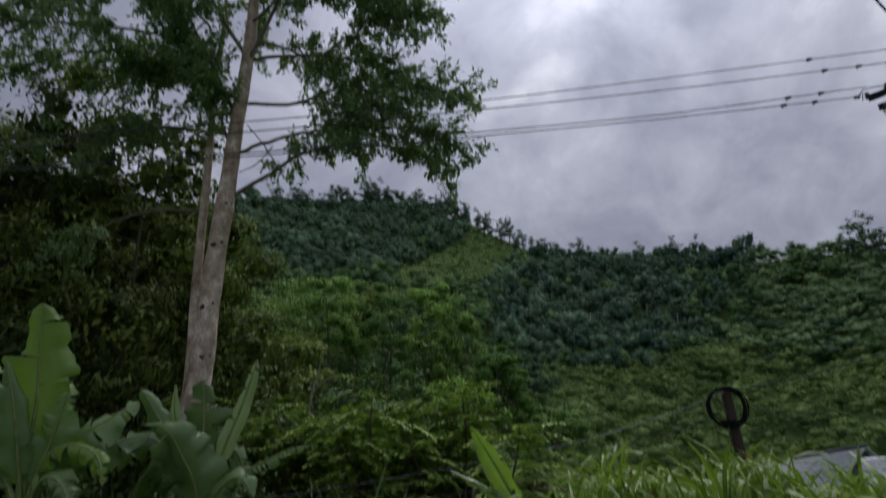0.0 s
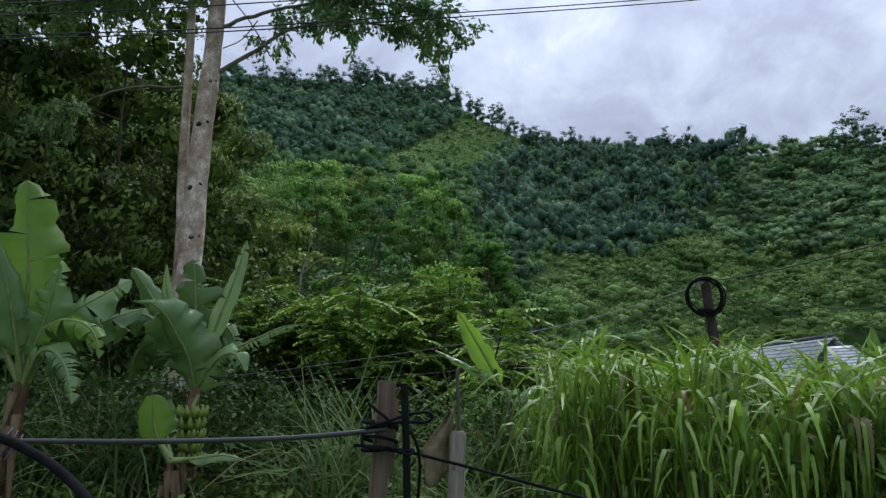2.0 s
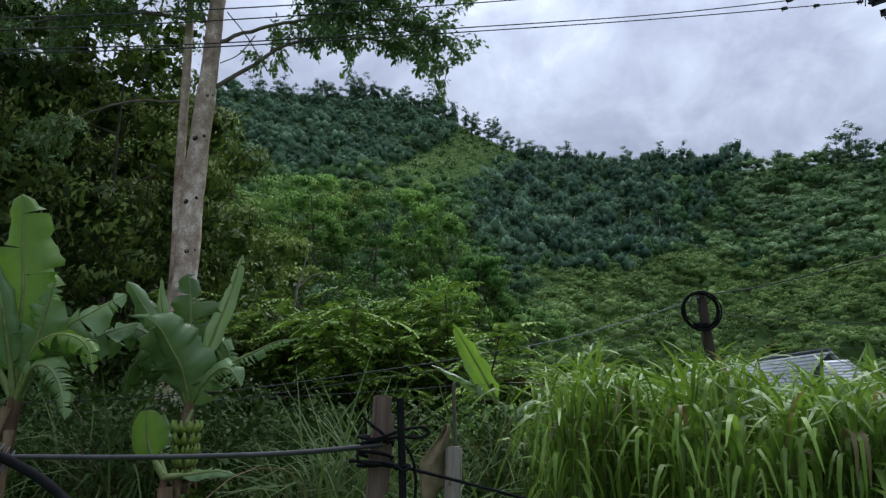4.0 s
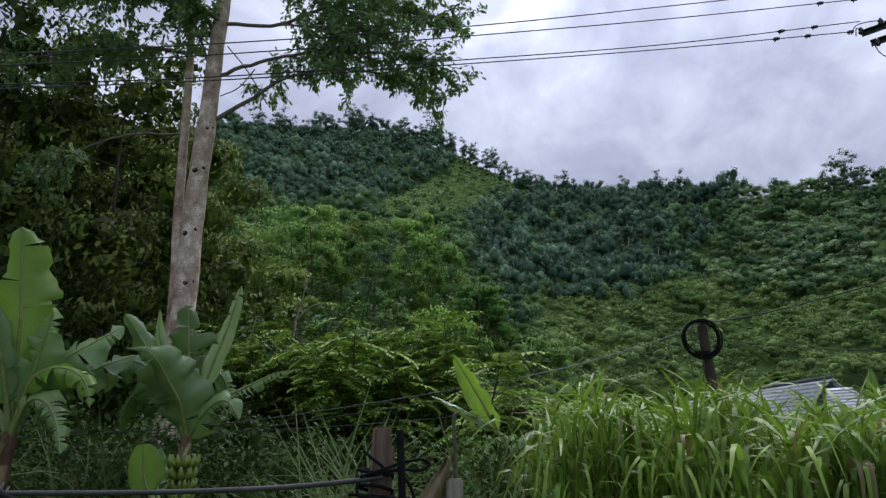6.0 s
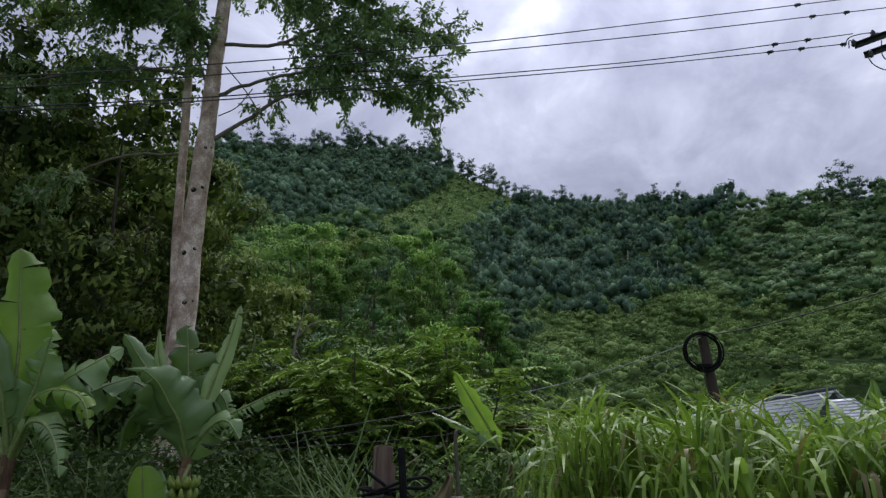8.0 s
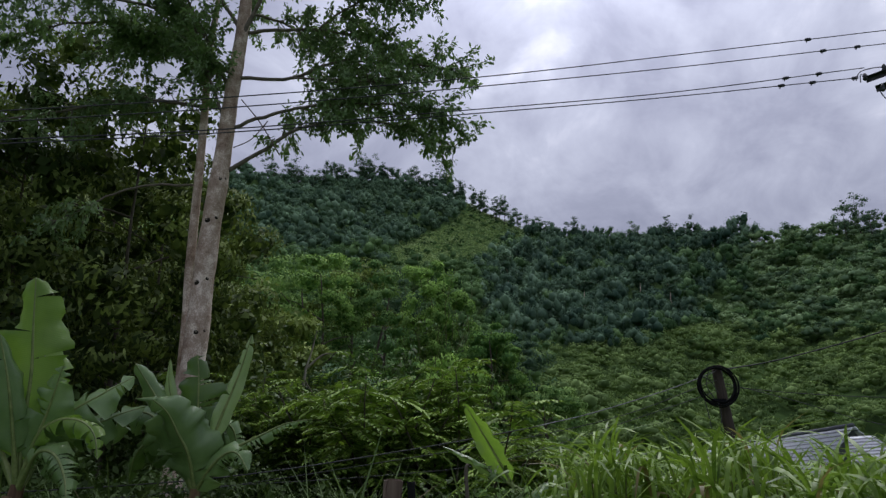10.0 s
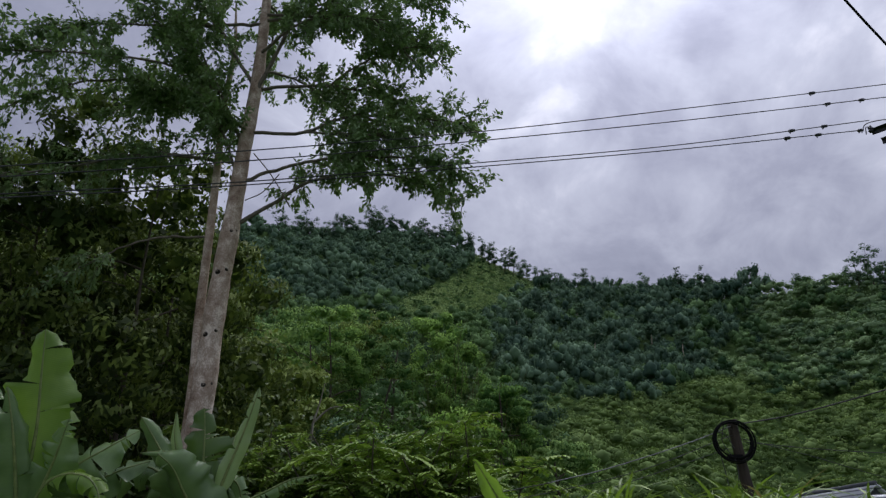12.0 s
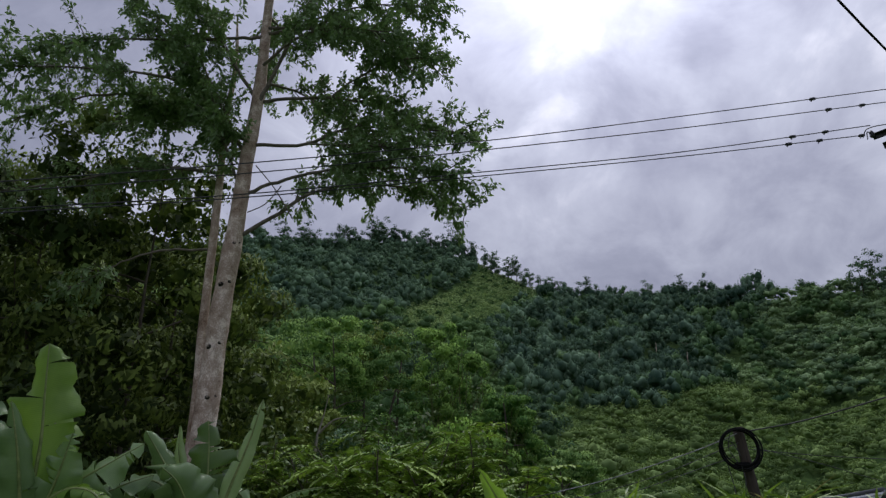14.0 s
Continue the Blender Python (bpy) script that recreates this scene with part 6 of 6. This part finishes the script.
def sack():
    """A torn brown net hanging from the cane."""
    rng = np.random.default_rng(12)
    n, m = 14, 16
    v = []
    for i in range(n):
        u = i / (n - 1)
        for j in range(m):
            w = j / (m - 1)
            left = -0.02 - 0.13 * min(1.0, w * 1.9) ** 1.3 + 0.03 * max(0.0, w - 0.6)
            x = 0.085 + left * (1 - u)
            z = 1.47 - 0.31 * w - 0.03 * (1 - u) * w - 0.03 * math.sin(u * 5.1) * w
            v.append((x, 3.38 + 0.03 * math.sin(7 * u + 3 * w) + rng.normal(scale=0.005), z))
    i, j = np.meshgrid(np.arange(n - 1), np.arange(m - 1), indexing="ij")
    f = np.stack([i * m + j, i * m + j + 1, (i + 1) * m + j + 1, (i + 1) * m + j], -1).reshape(-1, 4)
    ob = mesh_object("torn_sack", np.array(v), f, M_NET, smooth=True)
    so = ob.modifiers.new("thick", "SOLIDIFY")
    so.thickness = 0.004
    tagged(ob, "torn brown sacking hung on the stake", "sacking")


sack()


# ------------------------------------------------------------ pole with a coil of cable, and its lines
def coil_pole():
    x, y = 3.8, 9.5
    top = base("cable_pole", (x, y, float(land(x, y))), "short dark timber pole carrying a coil of black cable", "pole")
    p = smooth_path([(0.3, 0, -0.2), (0.17, 0, 1.3), (0.06, 0, 2.3), (-0.01, 0, 3.1)], 5)
    mesh_object("shaft", *tube(p, np.linspace(0.085, 0.066, len(p)), 12, True), M_POLE, top, smooth=True)
    coil = base("cable_coil", (x - 0.06, y - 0.1, 2.82), "loose round coil of black cable hung on the pole", "cable coil")
    for i in range(8):
        rng = random.Random(i)
        a = np.linspace(0, 6.2832, 41)
        r = 0.252 + rng.uniform(-0.024, 0.022)
        ring = np.stack([np.cos(a) * r * 1.02 + rng.uniform(-0.01, 0.01), np.cos(2 * a + i) * 0.012 + (i - 3.5) * 0.009, np.sin(a) * r + rng.uniform(-0.02, 0.02)], -1)
        mesh_object("turn", *tube(ring, 0.0085, 7), M_RUBBER, coil, smooth=True)
    for q in ([(-0.24, 0, 0.0), (-0.2, 0, -0.2), (-0.16, 0, -0.5), (-0.15, 0, -0.9), (-0.1, 0, -1.3)], [(-0.02, 0, -0.22), (0.0, 0, -0.4), (-0.04, 0, -0.7), (0.0, 0, -1.2)], [(0.0, 0, -0.1), (-0.09, 0, 0.07), (-0.2, 0, 0.12)],
              [(-0.1, 0, 0.2), (-0.15, 0, 0.0), (-0.05, 0, -0.2)]):
        mesh_object("tail", *tube(smooth_path(q), 0.006, 5), M_WIRE, coil, smooth=True)
    bm = bmesh.new()
    box(bm, (0.2, 0.06, 0.05), Matrix.Translation((0.0, 0.02, -0.2)), 0.01)
    part("junction_clamp", bm, M_RUBBER, coil, "small black junction clamp")


coil_pole()
for pts, r in (([(3.75, 9.45, 3.02), (3.1, 9.4, 2.78), (2.0, 9.3, 2.45), (1.2, 9.15, 2.26)], 0.008),
               ([(1.2, 9.15, 2.26), (0.9, 9.1, 2.2), (-0.4, 8.6, 1.95), (-2.4, 7.6, 1.62), (-4.6, 6.6, 1.45)], 0.0075),
               ([(3.75, 9.45, 2.9), (2.4, 9.3, 2.42), (0.9, 9.0, 2.08), (-0.6, 8.5, 1.82), (-2.6, 7.6, 1.5), (-4.6, 6.5, 1.32)], 0.005),
               ([(3.75, 9.5, 2.75), (2.0, 9.2, 2.2), (0.6, 8.8, 1.8), (-0.8, 8.4, 1.64), (-3.0, 7.6, 1.5)], 0.0045),
               ([(3.9, 9.45, 3.05), (4.5, 9.0, 3.12), (5.4, 8.0, 3.32), (6.8, 6.4, 3.7)], 0.009),
               ([(3.9, 9.5, 2.82), (5.0, 9.5, 2.72), (6.3, 9.4, 2.66), (8.5, 9.2, 2.7)], 0.005),
               ([(3.9, 9.5, 2.86), (5.0, 10.0, 2.7), (6.6, 10.6, 2.4), (8.6, 11.2, 2.2)], 0.005)):
    rope("overhead_wire", pts, r, M_WIRE_PALE if r == 0.008 else M_WIRE, "thin grey twisted wire strung from the short pole" if r == 0.008 else "thin dark wire strung from the short pole", "wire", 6, "low wires")


# ------------------------------------------------------------ power line
def power_line():
    px, py = 9.75, 11.7
    top = base("utility_pole", (px, py, float(land(px, py))), "grey concrete utility pole with steel crossarms", "utility pole")
    mesh_object("shaft", *tube(np.array([(0, 0, -0.3), (0, 0, 4.0), (0, 0, 9.9)]), [0.16, 0.14, 0.1], 14, True), M_CONCRETE, top, smooth=True)
    for dx, dz, l in ((0.0, 9.42, 0.0), (0.16, 9.2, 0.0)):
        a, b = Vector((-1.12 + dx, 0.32, dz)), Vector((0.9 + dx, -1.5, dz + 0.1))
        d = b - a
        bm = bmesh.new()
        m = Matrix.Translation((a + b) / 2) @ d.to_track_quat("X", "Z").to_matrix().to_4x4()
        box(bm, (d.length, 0.09, 0.012), m @ Matrix.Translation((0, 0, 0.05)), 0.002)
        box(bm, (d.length, 0.012, 0.11), m @ Matrix.Translation((0, 0.045, 0.0)), 0.002)
        part("crossarm", bm, M_STEEL, top, "dark steel angle crossarm")
    for p in ((-1.12, 0.32, 9.45), (-0.85, 0.1, 9.52), (-0.9, 0.2, 9.12)):
        v, f = tube(np.array([(0, 0, -0.04), (0, 0, 0.0), (0, 0, 0.03), (0, 0, 0.06), (0, 0, 0.09), (0, 0, 0.12)]) + p, [0.03, 0.055, 0.03, 0.05, 0.03, 0.02], 10, True)
        mesh_object("insulator", v, f, M_STEEL, top, "dark ribbed insulator", smooth=True)
    for q in ([(-1.3, 0.35, 9.42), (-1.2, 0.3, 9.6), (-0.95, 0.15, 9.6), (-0.75, 0.0, 9.5)], [(-1.25, 0.3, 9.35), (-1.22, 0.3, 9.52), (-1.15, 0.3, 9.5), (-1.1, 0.3, 9.4)],
              [(-0.95, 0.25, 9.15), (-0.88, 0.2, 8.9), (-0.7, 0.1, 8.72), (-0.4, 0.0, 8.66)], [(-0.7, 0.1, 9.4), (-0.75, 0.1, 9.1), (-0.65, 0.1, 8.95), (-0.4, 0.0, 8.95)]):
        mesh_object("jumper", *tube(smooth_path(q), 0.011, 5), M_WIRE, top, smooth=True)


power_line()


def overhead(points, clamps, radius=0.0098):
    top = base("power_line", points[0], "dull metal power conductor with small clamps", "power line", "power lines")
    o = np.array(points[0])
    p = smooth_path(points, 12)
    mesh_object("conductor", *tube(p - o, radius, 6), M_WIRE, top, smooth=True)
    for x in clamps:
        k = int(np.argmin(abs(p[:, 0] - x)))
        q = np.array([x, np.interp(x, p[::-1, 0] if p[0, 0] > p[-1, 0] else p[:, 0], p[::-1, 1] if p[0, 0] > p[-1, 0] else p[:, 1]),
                      np.interp(x, p[::-1, 0] if p[0, 0] > p[-1, 0] else p[:, 0], p[::-1, 2] if p[0, 0] > p[-1, 0] else p[:, 2])]) - o
        t = unit(p[max(k - 1, 0)] - p[min(k + 1, len(p) - 1)])
        v, f = tube(np.array([q - t * 0.085, q - t * 0.06, q, q + t * 0.06, q + t * 0.085]), [0.01, 0.032, 0.036, 0.032, 0.01], 8, True)
        mesh_object("clamp", v, f, M_STEEL, top, "small dark line clamp", smooth=True)
        v, f = tube(np.array([q - t * 0.02 - [0, 0, 0.02], q - t * 0.05 - [0, 0, 0.06]]), 0.012, 5)
        mesh_object("clamp_bolt", v, f, M_STEEL, top)


overhead([(12.43, 12.87, 11.53), (9.44, 12.3, 10.76), (4.46, 11.35, 9.48), (0.59, 10.48, 8.43), (-3.37, 9.41, 7.38), (-6.45, 8.2, 6.4), (-11.07, 6.38, 4.93)], [7.57])
overhead([(12.31, 12.87, 11.15), (9.35, 12.3, 10.42), (4.42, 11.35, 9.2), (-0.06, 10.32, 8.07), (-3.35, 9.41, 7.19), (-6.41, 8.2, 6.23), (-11.0, 6.38, 4.79)], [7.89, 8.73])
overhead([(8.8, 12.23, 9.78), (4.34, 11.35, 8.65), (0.24, 10.4, 7.7), (-3.3, 9.41, 6.81), (-6.34, 8.2, 5.96), (-10.9, 6.38, 4.69)], [6.91, 7.69])
overhead([(8.6, 12.2, 9.52), (4.32, 11.35, 8.55), (0.24, 10.4, 7.62), (-3.3, 9.41, 6.75), (-6.32, 8.2, 5.9), (-10.85, 6.38, 4.63)], [6.78, 7.51, 8.53])
rope("service_cable", [(9.8, 10.8, 8.0), (6.39, 8.07, 8.3), (5.25, 7.15, 8.4), (0.5, 3.3, 8.9), (-5.5, -1.5, 9.6)], 0.017, M_RUBBER, "thick black service cable overhead", "cable")


# ------------------------------------------------------------ house behind the grass
def house():
    top = base("house", (17.0, 36.0, float(land(17.0, 33.0)) - 0.2), "low house with a pale grey tiled gable roof", "house")
    tz = top.location.z
    a, b = Vector((16.35, 28.0, 3.62)), Vector((17.6, 40.5, 3.62))     # ridge
    along = (b - a).normalized()
    left = Vector((-along.y, along.x, 0))
    o = Vector(top.location)

    def slope(name, side, run, drop, mat, start, stop, lift=0.0, courses=16, spread=0.0):
        verts, faces = [], []
        rows = courses
        for i in range(rows):
            for end, step in ((i / rows, 0.0), ((i + 1) / rows, 0.035)):
                for q in (start, stop):
                    c = q + (stop - start).normalized() * (spread * end if q is stop else 0.0) + side * run * end - Vector((0, 0, drop * end)) + Vector((0, 0, step * 1.5 + lift))
                    verts.append(tuple(c - o))
            k = i * 4
            faces.append((k, k + 1, k + 3, k + 2))
            if i:
                faces.append((k - 2, k - 1, k + 1, k))
        ob = mesh_object(name, np.array(verts), np.array(faces), mat, top)
        ob.data.materials.append(M_TILE_SHADOW)
        for k, face in enumerate(ob.data.polygons):  # the butts of the courses are dark
            face.material_index = 1 if k % 2 == 0 and k else 0
        so = ob.modifiers.new("thick", "SOLIDIFY")
        so.thickness = 0.05
        return ob

    slope("roof_slope", left, 1.9, 2.2, M_ROOF, a, b, courses=12)
    slope("roof_slope", -left, 1.9, 2.2, M_ROOF, a, b, courses=12)
    mesh_object("ridge_cap", *tube(np.array([a - o, (a + b) / 2 - o, b - o]) + [0, 0, 0.04], 0.09, 8, True), M_GABLE, top, "dark ridge capping")
    # dark boarded gable at the near end
    bm = bmesh.new()
    n0 = a + along * 0.25
    tri = [n0 - Vector((0, 0, 0.05)), n0 + left * 1.75 - Vector((0, 0, 2.15)), n0 - left * 1.75 - Vector((0, 0, 2.15))]
    vs = [bm.verts.new(p - o) for p in tri] + [bm.verts.new(p - o + along * 0.12) for p in tri]
    for idx in ((0, 1, 2), (5, 4, 3), (0, 3, 4, 1), (1, 4, 5, 2), (2, 5, 3, 0)):
        bm.faces.new([vs[q] for q in idx])
    part("gable", bm, M_GABLE, top, "dark boarded gable")
    for s in (-1, 1):
        bm = bmesh.new()
        c = (a + b) / 2 + left * 1.6 * s
        m = Matrix.Translation(Vector((c.x, c.y, (1.45 + tz) / 2)) - o) @ along.to_track_quat("X", "Z").to_matrix().to_4x4()
        box(bm, ((b - a).length - 0.6, 0.18, 1.45 - tz + 0.4), m)
        part("wall", bm, M_WALL, top)
    for q in (a + along * 0.4, b - along * 0.4):
        bm = bmesh.new()
        m = Matrix.Translation(Vector((q.x, q.y, (1.45 + tz) / 2)) - o) @ left.to_track_quat("X", "Z").to_matrix().to_4x4()
        box(bm, (3.0, 0.18, 1.45 - tz + 0.4), m)
        part("wall", bm, M_WALL, top)
    # lower front roof before the gable
    c0, c1 = Vector((15.3, 26.8, 3.08)), Vector((16.1, 26.4, 3.12))
    slope("porch_roof", Vector((-0.5, -0.87, 0)), 2.4, 1.2, M_ROOF, c0, c1, courses=10, spread=1.0)
    slope("porch_roof", Vector((0.93, -0.36, 0)), 1.3, 1.2, M_GABLE, c1, c1 + Vector((0.36, 0.93, 0)) * 2, courses=6)
    # lower wing beyond
    d0, d1 = Vector((12.9, 36.0, 2.95)), Vector((17.0, 38.0, 3.05))
    slope("wing_roof", Vector((0.43, -0.9, 0)), 2.6, 1.0, M_ROOFLOW, d0, d1, courses=6)
    bm = bmesh.new()
    w = (d1 - d0).normalized()
    m = Matrix.Translation(Vector(((d0.x + d1.x) / 2, (d0.y + d1.y) / 2, (2.9 + tz) / 2)) - o) @ Vector((w.x, w.y, 0)).to_track_quat("X", "Z").to_matrix().to_4x4()
    box(bm, (4.2, 0.18, 2.9 - tz), m)
    part("wall", bm, M_WALL, top)


house()
